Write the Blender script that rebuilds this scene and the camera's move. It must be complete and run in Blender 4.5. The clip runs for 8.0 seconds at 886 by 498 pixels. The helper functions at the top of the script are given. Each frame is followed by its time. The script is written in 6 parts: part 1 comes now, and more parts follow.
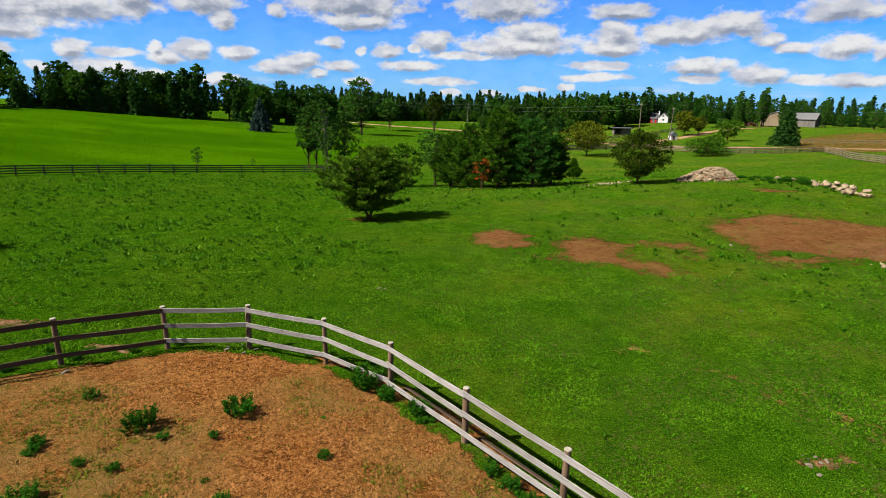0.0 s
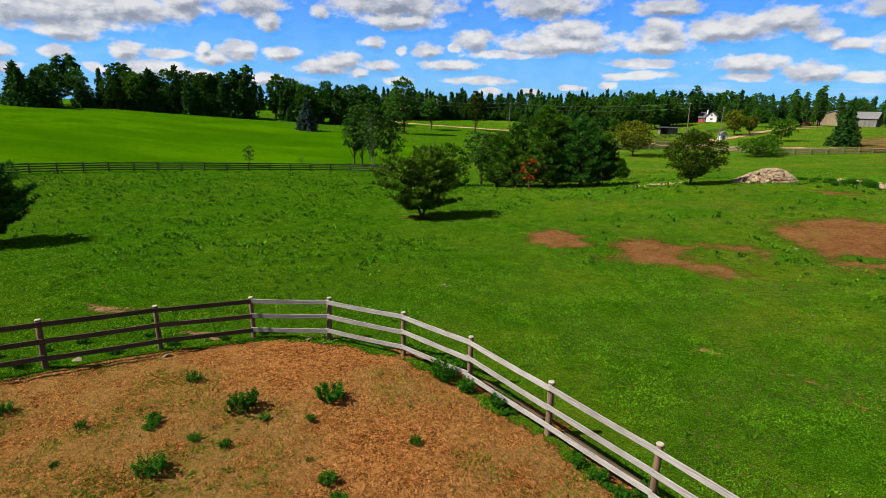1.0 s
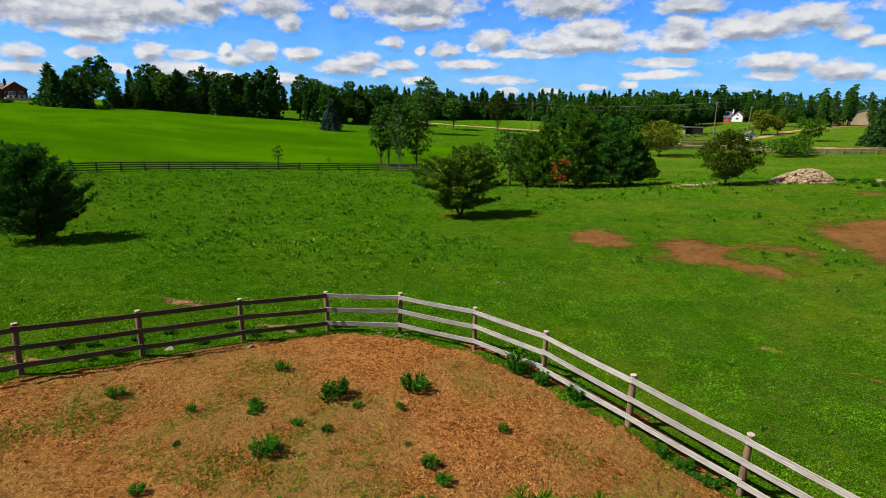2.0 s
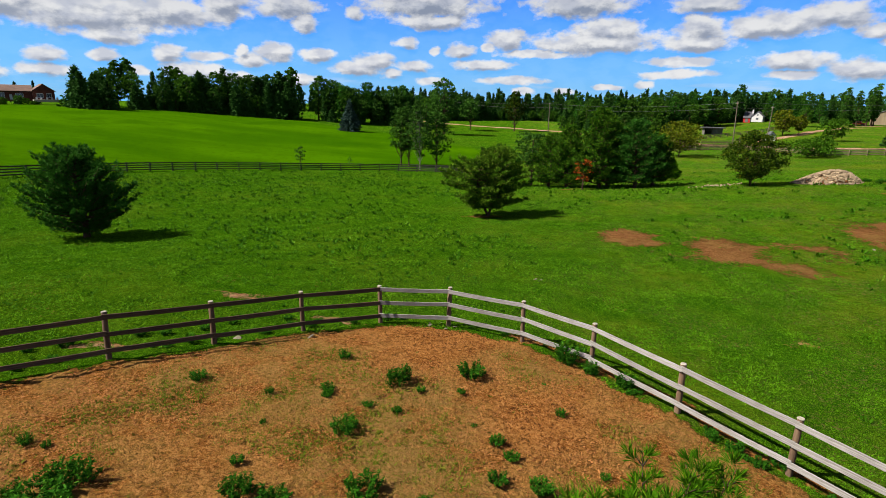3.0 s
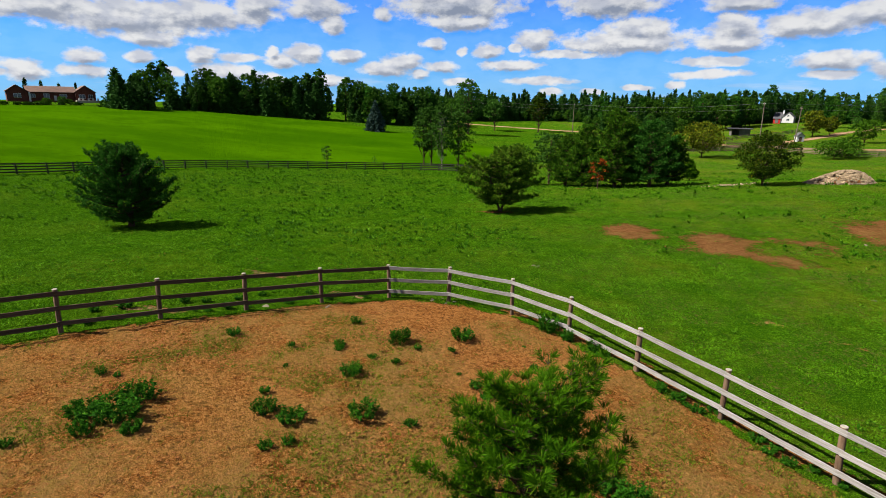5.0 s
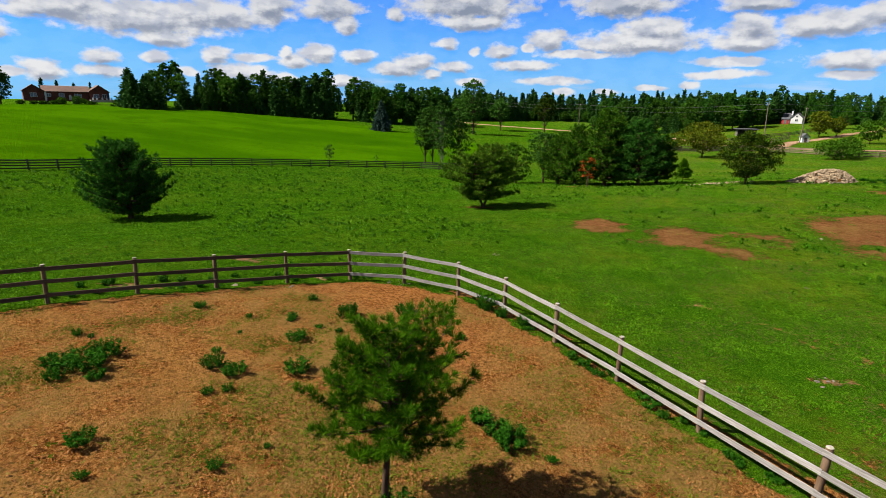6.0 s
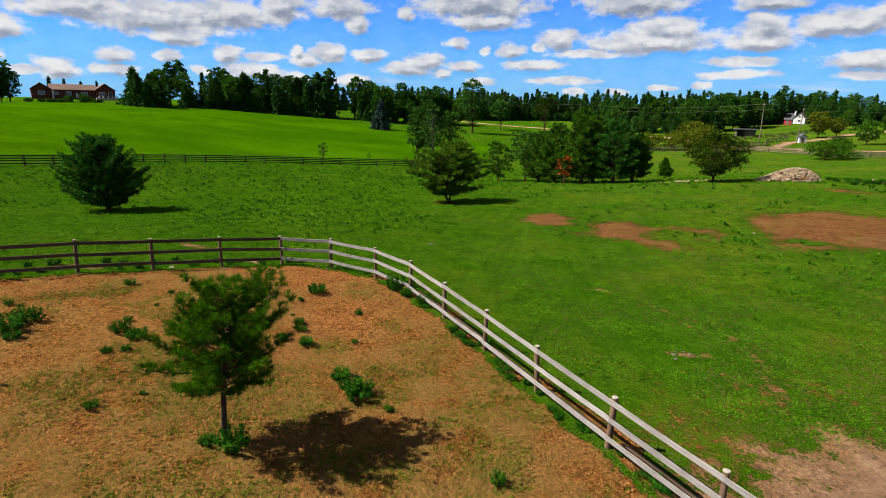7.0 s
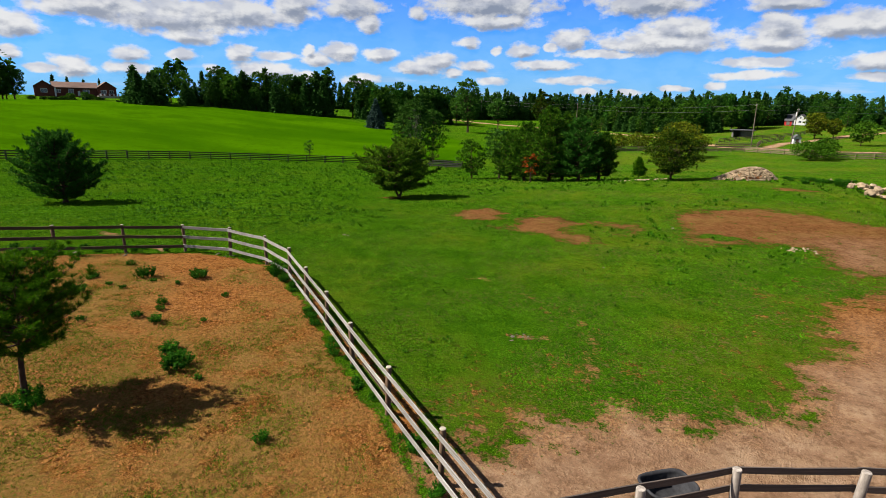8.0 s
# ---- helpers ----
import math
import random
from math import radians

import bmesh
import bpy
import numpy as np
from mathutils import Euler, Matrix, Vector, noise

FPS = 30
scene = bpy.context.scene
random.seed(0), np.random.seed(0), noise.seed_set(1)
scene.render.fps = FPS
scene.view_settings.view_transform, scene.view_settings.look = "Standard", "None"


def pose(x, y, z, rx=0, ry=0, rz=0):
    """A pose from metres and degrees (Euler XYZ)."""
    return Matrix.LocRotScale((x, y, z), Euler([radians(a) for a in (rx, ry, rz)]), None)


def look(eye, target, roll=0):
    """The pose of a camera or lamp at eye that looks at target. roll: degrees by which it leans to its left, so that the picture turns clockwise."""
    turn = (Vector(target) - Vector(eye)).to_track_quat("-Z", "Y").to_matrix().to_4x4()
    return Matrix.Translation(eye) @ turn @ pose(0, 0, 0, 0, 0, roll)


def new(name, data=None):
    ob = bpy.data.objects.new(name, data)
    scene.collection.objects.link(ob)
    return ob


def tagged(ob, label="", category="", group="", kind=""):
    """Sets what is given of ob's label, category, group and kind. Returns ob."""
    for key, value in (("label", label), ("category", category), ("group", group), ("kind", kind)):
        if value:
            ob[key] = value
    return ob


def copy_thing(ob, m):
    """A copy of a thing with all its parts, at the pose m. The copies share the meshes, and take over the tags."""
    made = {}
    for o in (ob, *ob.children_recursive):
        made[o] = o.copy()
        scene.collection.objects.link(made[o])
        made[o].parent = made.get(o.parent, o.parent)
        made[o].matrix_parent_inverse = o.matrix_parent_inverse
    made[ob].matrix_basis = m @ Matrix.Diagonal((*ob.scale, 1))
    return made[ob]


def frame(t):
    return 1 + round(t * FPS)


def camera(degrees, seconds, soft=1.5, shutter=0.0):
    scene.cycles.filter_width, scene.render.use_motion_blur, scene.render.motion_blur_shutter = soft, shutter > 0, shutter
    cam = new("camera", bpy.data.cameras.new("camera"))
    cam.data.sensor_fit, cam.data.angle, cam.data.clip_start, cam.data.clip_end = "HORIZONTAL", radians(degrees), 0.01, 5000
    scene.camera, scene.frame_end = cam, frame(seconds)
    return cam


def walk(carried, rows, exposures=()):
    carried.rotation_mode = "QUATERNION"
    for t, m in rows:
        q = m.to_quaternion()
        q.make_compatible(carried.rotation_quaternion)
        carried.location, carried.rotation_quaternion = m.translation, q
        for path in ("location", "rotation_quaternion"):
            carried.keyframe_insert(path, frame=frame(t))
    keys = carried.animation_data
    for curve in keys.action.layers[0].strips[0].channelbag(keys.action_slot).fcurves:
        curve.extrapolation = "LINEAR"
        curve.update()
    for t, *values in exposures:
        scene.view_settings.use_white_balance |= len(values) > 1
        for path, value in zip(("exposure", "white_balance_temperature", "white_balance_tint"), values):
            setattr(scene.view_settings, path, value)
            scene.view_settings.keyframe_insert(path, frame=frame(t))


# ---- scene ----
cam = camera(79.0, 8.0, 0.5)
METRES, EYE, TILT, LEAN, TURN = 22.34, 7.75, 0.0, 3.0, 0.0
ROWS = [
    (0.0, 0.0, 0.0, 0.0, 1.1, -14.95, -4.11),
    (0.5, -0.0194, -0.0112, 0.0004, 4.02, -15.19, -4.04),
    (1.0, -0.0548, -0.0247, -0.0006, 5.13, -15.31, -3.99),
    (1.5, -0.0954, -0.0411, -0.0018, 6.11, -15.41, -3.94),
    (3.0, -0.1808, -0.1095, -0.0004, 8.49, -15.52, -3.75),
    (3.5, -0.194, -0.1393, 0.0, 9.2, -15.56, -3.71),
    (4.0, -0.1873, -0.1668, 0.002, 9.92, -15.59, -3.7),
    (4.5, -0.1604, -0.194, 0.0041, 10.59, -15.62, -3.7),
    (6.0, 0.0105, -0.2973, 0.012, 12.49, -15.72, -3.8),
    (6.5, 0.1025, -0.3294, 0.0173, 13.03, -15.79, -3.88),
    (7.0, 0.2147, -0.3449, 0.023, 13.52, -15.85, -3.97),
    (7.5, 0.3443, -0.3465, 0.0289, 14.04, -15.91, -4.1),
    (8.0, 0.489, -0.3349, 0.0346, 14.63, -15.96, -4.21),
]
walk(cam, [(t, pose(0, 0, EYE, TILT, LEAN, TURN) @ pose(METRES * x, METRES * y, METRES * z, 90 + pitch, roll, yaw)) for t, x, y, z, yaw, pitch, roll in ROWS])

# ---- light ----
scene.view_settings.exposure = 1.7
SUN_AZ, SUN_EL = 254.5, 47.5     # degrees clockwise from +y, degrees above the horizon
sun = new("sun", bpy.data.lights.new("sun", "SUN"))
sun.data.energy, sun.data.angle, sun.data.color = 5.0, radians(0.53), (1.0, 0.94, 0.84)
toward = Vector((math.sin(radians(SUN_AZ)) * math.cos(radians(SUN_EL)), math.cos(radians(SUN_AZ)) * math.cos(radians(SUN_EL)), math.sin(radians(SUN_EL))))
sun.matrix_world = look(toward * 100, (0, 0, 0))


class Nodes:
    """Short hand for building a node tree."""

    def __init__(self, tree):
        self.tree = tree
        tree.nodes.clear()

    def add(self, kind, inputs=(), **props):
        n = self.tree.nodes.new(kind)
        for k, v in props.items():
            if k == "operation":
                n.operation = v
            elif k == "blend_type":
                n.blend_type = v
            elif k == "data_type":
                n.data_type = v
            elif k == "clamp":
                n.use_clamp = v
            elif k == "attribute_name":
                n.attribute_name = v
            elif k == "noise_dimensions":
                n.noise_dimensions = v
            elif k == "feature":
                n.feature = v
            elif k == "interpolation_type":
                n.interpolation_type = v
        for key, v in (inputs.items() if isinstance(inputs, dict) else enumerate(inputs)):
            if v is None:
                continue
            if isinstance(v, bpy.types.NodeSocket):
                self.tree.links.new(v, n.inputs[key])
            else:
                n.inputs[key].default_value = v
        return n

    def math(self, op, a, b=0.0, c=0.0, clamp=False):
        return self.add("ShaderNodeMath", (a, b, c), operation=op, clamp=clamp).outputs[0]

    def step(self, x, lo, hi, a=0.0, b=1.0):
        return self.add("ShaderNodeMapRange", (x, lo, hi, a, b), interpolation_type="SMOOTHSTEP").outputs[0]

    def noise(self, vec, scale, detail=4.0, rough=0.55, distort=0.0):
        return self.add("ShaderNodeTexNoise", {"Vector": vec, "Scale": scale, "Detail": detail, "Roughness": rough, "Distortion": distort}).outputs[0]

    def mix(self, fac, a, b, blend="MIX"):
        n = self.add("ShaderNodeMix", data_type="RGBA", blend_type=blend)
        for key, v in ((0, fac), (6, a), (7, b)):
            if isinstance(v, bpy.types.NodeSocket):
                self.tree.links.new(v, n.inputs[key])
            elif key:
                n.inputs[key].default_value = (*v, 1.0)
            else:
                n.inputs[key].default_value = v
        return n.outputs[2]


# sky with fair-weather cumulus: (azimuth, elevation, half width, half height) in degrees
WEST_CLOUDS = [(-51.8, 3.2, 0.8, 0.5), (-51.5, 5.3, 2.2, 1.0), (-49.9, 2.1, 1.1, 0.4), (-48.0, 2.3, 1.7, 0.8), (-45.9, 7.2, 4.7, 1.6), (-43.8, 2.4, 1.8, 0.5), (-43.7, 3.6, 1.5, 0.6), (-40.0, 6.7, 6.8, 1.9),
               (-39.2, 3.7, 1.3, 0.5), (-38.5, 5.4, 2.8, 0.7), (-36.6, 2.6, 0.8, 0.4), (-34.3, 4.2, 1.3, 0.7), (-34.0, 7.4, 5.4, 1.6), (-32.1, 2.7, 3.0, 0.8), (-31.0, 4.0, 1.8, 0.4), (-29.2, 8.4, 2.3, 1.7),
               (-28.4, 2.1, 1.5, 0.5), (-28.0, 4.6, 0.6, 0.5), (-27.0, 3.9, 1.5, 0.6), (-24.8, 4.6, 1.6, 0.9), (-23.8, 8.7, 3.0, 1.5), (-22.9, 2.1, 1.8, 0.5)]
NORTH_CLOUDS = [(-22.0, 7.4, 1.2, 0.8), (-21.0, 4.5, 1.7, 0.6), (-17.3, 3.3, 2.4, 0.7), (-17.2, 8.4, 0.7, 0.6), (-15.5, 4.0, 1.9, 0.9), (-13.7, 2.9, 1.0, 0.5), (-12.1, 5.8, 1.1, 0.5), (-11.5, 3.7, 1.8, 0.5),
                (-10.3, 9.3, 6.3, 1.9), (-9.7, 2.3, 1.5, 0.4), (-9.4, 7.8, 3.9, 0.7), (-9.3, 5.2, 0.6, 0.4), (-6.8, 5.2, 1.4, 0.7), (-4.5, 3.9, 2.8, 0.5), (-4.0, 5.5, 0.8, 0.4), (-2.2, 6.2, 1.8, 1.0),
                (-1.6, 2.4, 3.2, 0.4), (-0.4, 1.4, 1.2, 0.4), (0.6, 4.9, 3.5, 0.4), (3.7, 1.4, 1.3, 0.3), (4.8, 9.2, 4.7, 1.6), (6.4, 5.8, 6.4, 1.2)]
EAST_CLOUDS = [(7.5, 6.9, 3.4, 1.1), (7.7, 1.8, 1.3, 0.3), (11.2, 2.0, 0.9, 0.4), (14.0, 3.0, 3.1, 0.4), (14.3, 4.1, 3.4, 0.4), (15.4, 5.6, 3.2, 1.1), (15.4, 6.8, 2.1, 1.3), (15.7, 8.9, 3.0, 0.7),
               (20.3, 6.7, 2.7, 1.4), (22.0, 6.7, 4.0, 1.1), (23.1, 4.0, 2.8, 0.7), (23.2, 2.9, 2.0, 0.4), (25.6, 7.3, 2.8, 1.3), (28.0, 3.2, 2.4, 0.8), (28.6, 6.0, 1.3, 0.5), (30.6, 5.4, 1.7, 0.5),
               (31.6, 2.8, 1.7, 0.4), (33.3, 8.1, 3.4, 1.2), (34.1, 5.2, 2.0, 1.1), (35.0, 2.7, 2.7, 0.5), (36.3, 4.9, 0.8, 0.7)]


def cloud_group(name, clouds):
    """Density of cloud at a point (azimuth, elevation, 0) in degrees; the wider clouds have flat bases."""
    g = bpy.data.node_groups.new(name, "ShaderNodeTree")
    g.interface.new_socket("Vector", in_out="INPUT", socket_type="NodeSocketVector")
    g.interface.new_socket("Density", in_out="OUTPUT", socket_type="NodeSocketFloat")
    n = Nodes(g)
    start = n.add("NodeGroupInput").outputs[0]
    stretch = n.add("ShaderNodeVectorMath", (start, (0.8, 1.3, 1.0)), operation="MULTIPLY").outputs[0]
    warp = n.add("ShaderNodeTexNoise", {"Vector": stretch, "Scale": 0.6, "Detail": 3.0}).outputs[1]
    warp = n.add("ShaderNodeVectorMath", (warp, (0.5, 0.5, 0.5)), operation="SUBTRACT").outputs[0]
    uv = n.add("ShaderNodeVectorMath", (warp, (1.5, 0.6, 0.0), start), operation="MULTIPLY_ADD").outputs[0]
    best = None
    for az, el, a, b in clouds:
        p = n.add("ShaderNodeVectorMath", (uv, (1 / a, 1 / b, 0), (-az / a, -el / b, 0)), operation="MULTIPLY_ADD").outputs[0]
        if b > 1.0:
            low = n.add("ShaderNodeVectorMath", (p, (-1.0, -1.5, 0.0)), operation="MULTIPLY").outputs[0]
            p = n.add("ShaderNodeVectorMath", (p, low), operation="MAXIMUM").outputs[0]
        d = n.add("ShaderNodeVectorMath", (p,), operation="LENGTH").outputs["Value"]
        best = d if best is None else n.math("SMOOTH_MIN", best, d, 0.2)
    puffs = n.noise(stretch, 0.75, 6.0, 0.58)
    dens = n.math("ADD", n.math("MULTIPLY_ADD", puffs, 1.7, -0.76), n.math("SUBTRACT", 1.16, best))
    # unseen open cloud above and behind the placed ones, added to grey the skylight
    wide = n.noise(n.add("ShaderNodeVectorMath", (start, (0.06, 0.13, 1.0)), operation="MULTIPLY").outputs[0], 1.0, 6.0, 0.55)
    sep = n.add("ShaderNodeSeparateXYZ", (start,))
    above = n.step(sep.outputs[1], 10.0, 13.0)
    behind = n.step(n.math("ABSOLUTE", n.math("SUBTRACT", sep.outputs[0], -8.0)), 46.0, 56.0)
    other = n.math("MULTIPLY", n.math("MULTIPLY_ADD", wide, 3.5, -1.3), n.math("MAXIMUM", above, behind))
    n.add("NodeGroupOutput", (n.math("MAXIMUM", dens, other),))
    return g


def build_sky():
    world = bpy.data.worlds.new("sky")
    scene.world = world
    world.use_nodes = True
    n = Nodes(world.node_tree)
    sky = world.node_tree.nodes.new("ShaderNodeTexSky")
    sky.sky_type, sky.sun_disc = "NISHITA", False
    sky.sun_elevation, sky.sun_rotation = radians(SUN_EL), radians(SUN_AZ)
    sky.altitude, sky.air_density, sky.dust_density, sky.ozone_density = 300.0, 1.0, 0.3, 3.0
    here = n.add("ShaderNodeTexCoord").outputs["Generated"]
    sep = n.add("ShaderNodeSeparateXYZ", (here,))
    az = n.math("DEGREES", n.math("ARCTAN2", sep.outputs[0], sep.outputs[1]))
    el = n.math("DEGREES", n.math("ARCSINE", sep.outputs[2]))
    uv = n.add("ShaderNodeCombineXYZ", (az, el, 0.0)).outputs[0]
    every = WEST_CLOUDS + NORTH_CLOUDS + EAST_CLOUDS
    field, masses = cloud_group("cloud_density", every), cloud_group("cloud_mass", [c for c in every if c[3] >= 0.5])

    def density(vec, group):
        d = n.add("ShaderNodeGroup")
        d.node_tree = group
        n.tree.links.new(vec, d.inputs[0])
        return d.outputs[0]

    here_d = density(uv, field)
    over_d = density(n.add("ShaderNodeVectorMath", (uv, (-0.25, 0.5, 0.0)), operation="ADD").outputs[0], masses)
    mask = n.step(here_d, -0.15, 0.55)
    veil = n.noise(n.add("ShaderNodeVectorMath", (uv, (0.11, 0.8, 1.0)), operation="MULTIPLY").outputs[0], 1.0, 4.0, 0.6)
    veil = n.math("MULTIPLY", n.step(veil, 0.42, 0.72), n.step(el, 1.0, 5.0, 0.45, 0.0))
    mask = n.math("MULTIPLY", n.math("MAXIMUM", mask, veil), n.step(el, -0.3, 0.8))
    grey = n.step(n.math("SUBTRACT", over_d, n.math("MULTIPLY", here_d, 0.55)), 0.0, 0.85)
    # greyer with height, so the unseen cloud gives a dimmer, neutral skylight
    grey = n.math("ADD", n.math("MULTIPLY", grey, 0.85), n.step(el, 5.0, 16.0, 0.0, 0.7), 0.0, True)
    lumps = n.noise(n.add("ShaderNodeVectorMath", (uv, (0.45, 0.8, 1.0)), operation="MULTIPLY").outputs[0], 1.0, 3.0, 0.5)
    bright = n.mix(n.step(lumps, 0.36, 0.6), (2.75, 2.9, 3.3), (3.85, 3.88, 3.95))
    cloud = n.mix(grey, bright, (1.2, 1.42, 1.9))
    blue = n.mix(1.0, sky.outputs[0], (0.045, 0.375, 0.9), "MULTIPLY")
    pale = n.mix(n.step(el, 0.0, 9.0, 0.6, 0.05), blue, (1.15, 2.6, 4.4))
    back = n.add("ShaderNodeBackground", (n.mix(mask, pale, cloud), 0.065)).outputs[0]
    n.add("ShaderNodeOutputWorld", (back,))


build_sky()

# ---- materials ----
def material(name, build, rough=0.85, spec=0.3):
    m = bpy.data.materials.new(name)
    m.use_nodes = True
    n = Nodes(m.node_tree)
    b = n.add("ShaderNodeBsdfPrincipled", {"Roughness": rough, "Specular IOR Level": spec})
    build(n, b)
    n.add("ShaderNodeOutputMaterial", (b.outputs[0],))
    return m


def wire(n, b, color=None, bump=None, strength=0.5, dist=0.02, rough=None):
    if color is not None:
        n.tree.links.new(color, b.inputs["Base Color"])
    if rough is not None:
        n.tree.links.new(rough, b.inputs["Roughness"])
    if bump is not None:
        k = n.add("ShaderNodeBump", {"Strength": strength, "Distance": dist, "Height": bump})
        n.tree.links.new(k.outputs[0], b.inputs["Normal"])


def where(n):
    return n.add("ShaderNodeTexCoord").outputs["Object"]


def spot(n):
    return n.add("ShaderNodeNewGeometry").outputs["Position"]


def island(n):
    return n.add("ShaderNodeNewGeometry").outputs["Random Per Island"]


def chance(n):
    return n.add("ShaderNodeObjectInfo").outputs["Random"]


def blend_mat(name, dark, light, scale=6.0, rough=0.85, spec=0.3, bump=0.4, dist=0.01, stretch=(1, 1, 1), vary=0.25):
    """Two tones mixed by noise at two scales, with relief and a tone of its own for each object."""
    def build(n, b):
        v = n.add("ShaderNodeVectorMath", (where(n), stretch), operation="MULTIPLY").outputs[0]
        fine, broad = n.noise(v, scale, 6.0, 0.65), n.noise(v, scale * 0.17, 3.0)
        f = n.math("ADD", n.math("MULTIPLY", fine, 0.6), n.math("MULTIPLY", broad, 0.5))
        c = n.mix(n.step(f, 0.32, 0.78), dark, light)
        tone = n.math("MULTIPLY_ADD", chance(n), vary, 1 - vary / 2)
        c = n.mix(1.0, c, n.add("ShaderNodeCombineColor", (tone, tone, tone)).outputs[0], "MULTIPLY")
        wire(n, b, c, fine, bump, dist)
    return material(name, build, rough, spec)


def leaf_mat(name, dark, light, tip=None, gloss=0.55, through_light=0.25):
    """Foliage: each leaf has its own tone, and lets some light pass."""
    m = bpy.data.materials.new(name)
    m.use_nodes = True
    n = Nodes(m.node_tree)
    r = island(n)
    patch = n.noise(where(n), 0.9, 2.0)
    f = n.math("ADD", n.math("MULTIPLY", r, 0.65), n.math("MULTIPLY", n.step(patch, 0.3, 0.7), 0.35))
    c = n.mix(f, dark, light)
    if tip:
        c = n.mix(n.step(r, 0.86, 0.95), c, tip)
    tone = n.math("MULTIPLY_ADD", chance(n), 0.3, 0.85)
    c = n.mix(1.0, c, n.add("ShaderNodeCombineColor", (tone, tone, tone)).outputs[0], "MULTIPLY")
    b = n.add("ShaderNodeBsdfPrincipled", {"Roughness": gloss, "Specular IOR Level": 0.01, "Base Color": c})
    t = n.add("ShaderNodeBsdfTranslucent", {"Color": c})
    mixed = n.add("ShaderNodeMixShader", (through_light, b.outputs[0], t.outputs[0]))
    n.add("ShaderNodeOutputMaterial", (mixed.outputs[0],))
    return m


def build_ground(n, b):
    p = spot(n)
    soil = n.add("ShaderNodeAttribute", attribute_name="soil").outputs["Fac"]
    pale = n.add("ShaderNodeAttribute", attribute_name="pale").outputs["Fac"]
    hay = n.add("ShaderNodeAttribute", attribute_name="hay").outputs["Fac"]
    worn = n.add("ShaderNodeAttribute", attribute_name="worn").outputs["Fac"]
    n1, n2, n3, n4 = n.noise(p, 0.11, 4.0), n.noise(p, 0.9, 5.0, 0.6), n.noise(p, 10.0, 5.0, 0.7), n.noise(p, 30.0, 3.0, 0.75)
    n5, n6, n7 = n.noise(p, 2.6, 4.0, 0.7), n.noise(p, 8.0, 6.0, 0.7, 0.6), n.noise(p, 0.3, 5.0, 0.6)
    # grass: broad drifts, tufts, single blades; shorter and yellower towards the east
    east = n.step(n.add("ShaderNodeSeparateXYZ", (p,)).outputs[0], -16.0, 16.0)
    lush = n.mix(n.step(n2, 0.32, 0.7), (0.00798, 0.0334, 0.000434), (0.0169, 0.0542, 0.00078))
    short = n.mix(n.step(n2, 0.32, 0.7), (0.0138, 0.0455, 0.00137), (0.026, 0.0721, 0.00238))
    dry = n.mix(n.step(n2, 0.3, 0.7), (0.0399, 0.0676, 0.00173), (0.085, 0.0832, 0.0078))
    g = n.mix(east, lush, short)
    g = n.mix(n.math("MULTIPLY", n.step(n1, 0.42, 0.62, 0.0, 0.7), n.math("MULTIPLY_ADD", east, 0.65, 0.35)), g, dry)
    g = n.mix(n.step(n7, 0.45, 0.62, 0.0, 0.4), g, (0.00694, 0.0364, 0.000607))
    g = n.mix(n.step(n5, 0.5, 0.66, 0.0, 0.7), g, (0.00607, 0.0269, 0.00052))
    g = n.mix(n.step(n6, 0.53, 0.64, 0.0, 0.75), g, (0.052, 0.117, 0.00347))
    g = n.mix(n.step(n3, 0.5, 0.66, 0.0, 0.7), g, (0.0052, 0.0251, 0.000694))
    g = n.mix(n.step(n4, 0.5, 0.68, 0.0, 0.75), g, (0.102, 0.199, 0.0078))
    g = n.mix(n.step(n4, 0.5, 0.34, 0.0, 0.6), g, (0.00477, 0.0225, 0.000694))
    g = n.mix(n.math("MULTIPLY", n.step(n6, 0.48, 0.39, 0.0, 0.8), n.math("MULTIPLY", east, n.step(n7, 0.4, 0.6))), g, (0.1, 0.078, 0.026))
    # hayfield: even, in faint swathes
    swath = n.noise(n.add("ShaderNodeVectorMath", (p, (0.018, 0.045, 0.1)), operation="MULTIPLY").outputs[0], 1.0, 4.0)
    h = n.mix(n.step(swath, 0.35, 0.65), (0.0165, 0.0529, 0.00026), (0.0286, 0.0763, 0.000347))
    h = n.mix(n.step(n.noise(p, 0.6, 5.0, 0.7), 0.48, 0.72, 0.0, 0.45), h, (0.0121, 0.0416, 0.00026))
    h = n.mix(n.step(n.noise(p, 0.045, 4.0, 0.6), 0.52, 0.66, 0.0, 0.45), h, (0.00954, 0.0373, 0.00026))
    g = n.mix(hay, g, h)
    # earth: red loam broken into crumbs, lit tops and shaded gaps painted, dry crust
    e = n.mix(n.step(n2, 0.3, 0.72), (0.149, 0.0528, 0.011), (0.239, 0.0996, 0.025))
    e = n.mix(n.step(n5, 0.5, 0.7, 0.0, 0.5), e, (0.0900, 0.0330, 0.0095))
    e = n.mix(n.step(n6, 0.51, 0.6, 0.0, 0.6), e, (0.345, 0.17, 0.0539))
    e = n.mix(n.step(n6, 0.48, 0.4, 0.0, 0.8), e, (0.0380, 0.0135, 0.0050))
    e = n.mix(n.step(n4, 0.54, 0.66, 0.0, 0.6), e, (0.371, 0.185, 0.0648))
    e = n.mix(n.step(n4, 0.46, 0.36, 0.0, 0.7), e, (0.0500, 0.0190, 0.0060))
    crust = n.mix(n.step(n2, 0.35, 0.7), (0.188, 0.111, 0.0662), (0.279, 0.187, 0.118))
    crust = n.mix(n.step(n3, 0.5, 0.72, 0.0, 0.6), crust, (0.11, 0.0612, 0.0341))
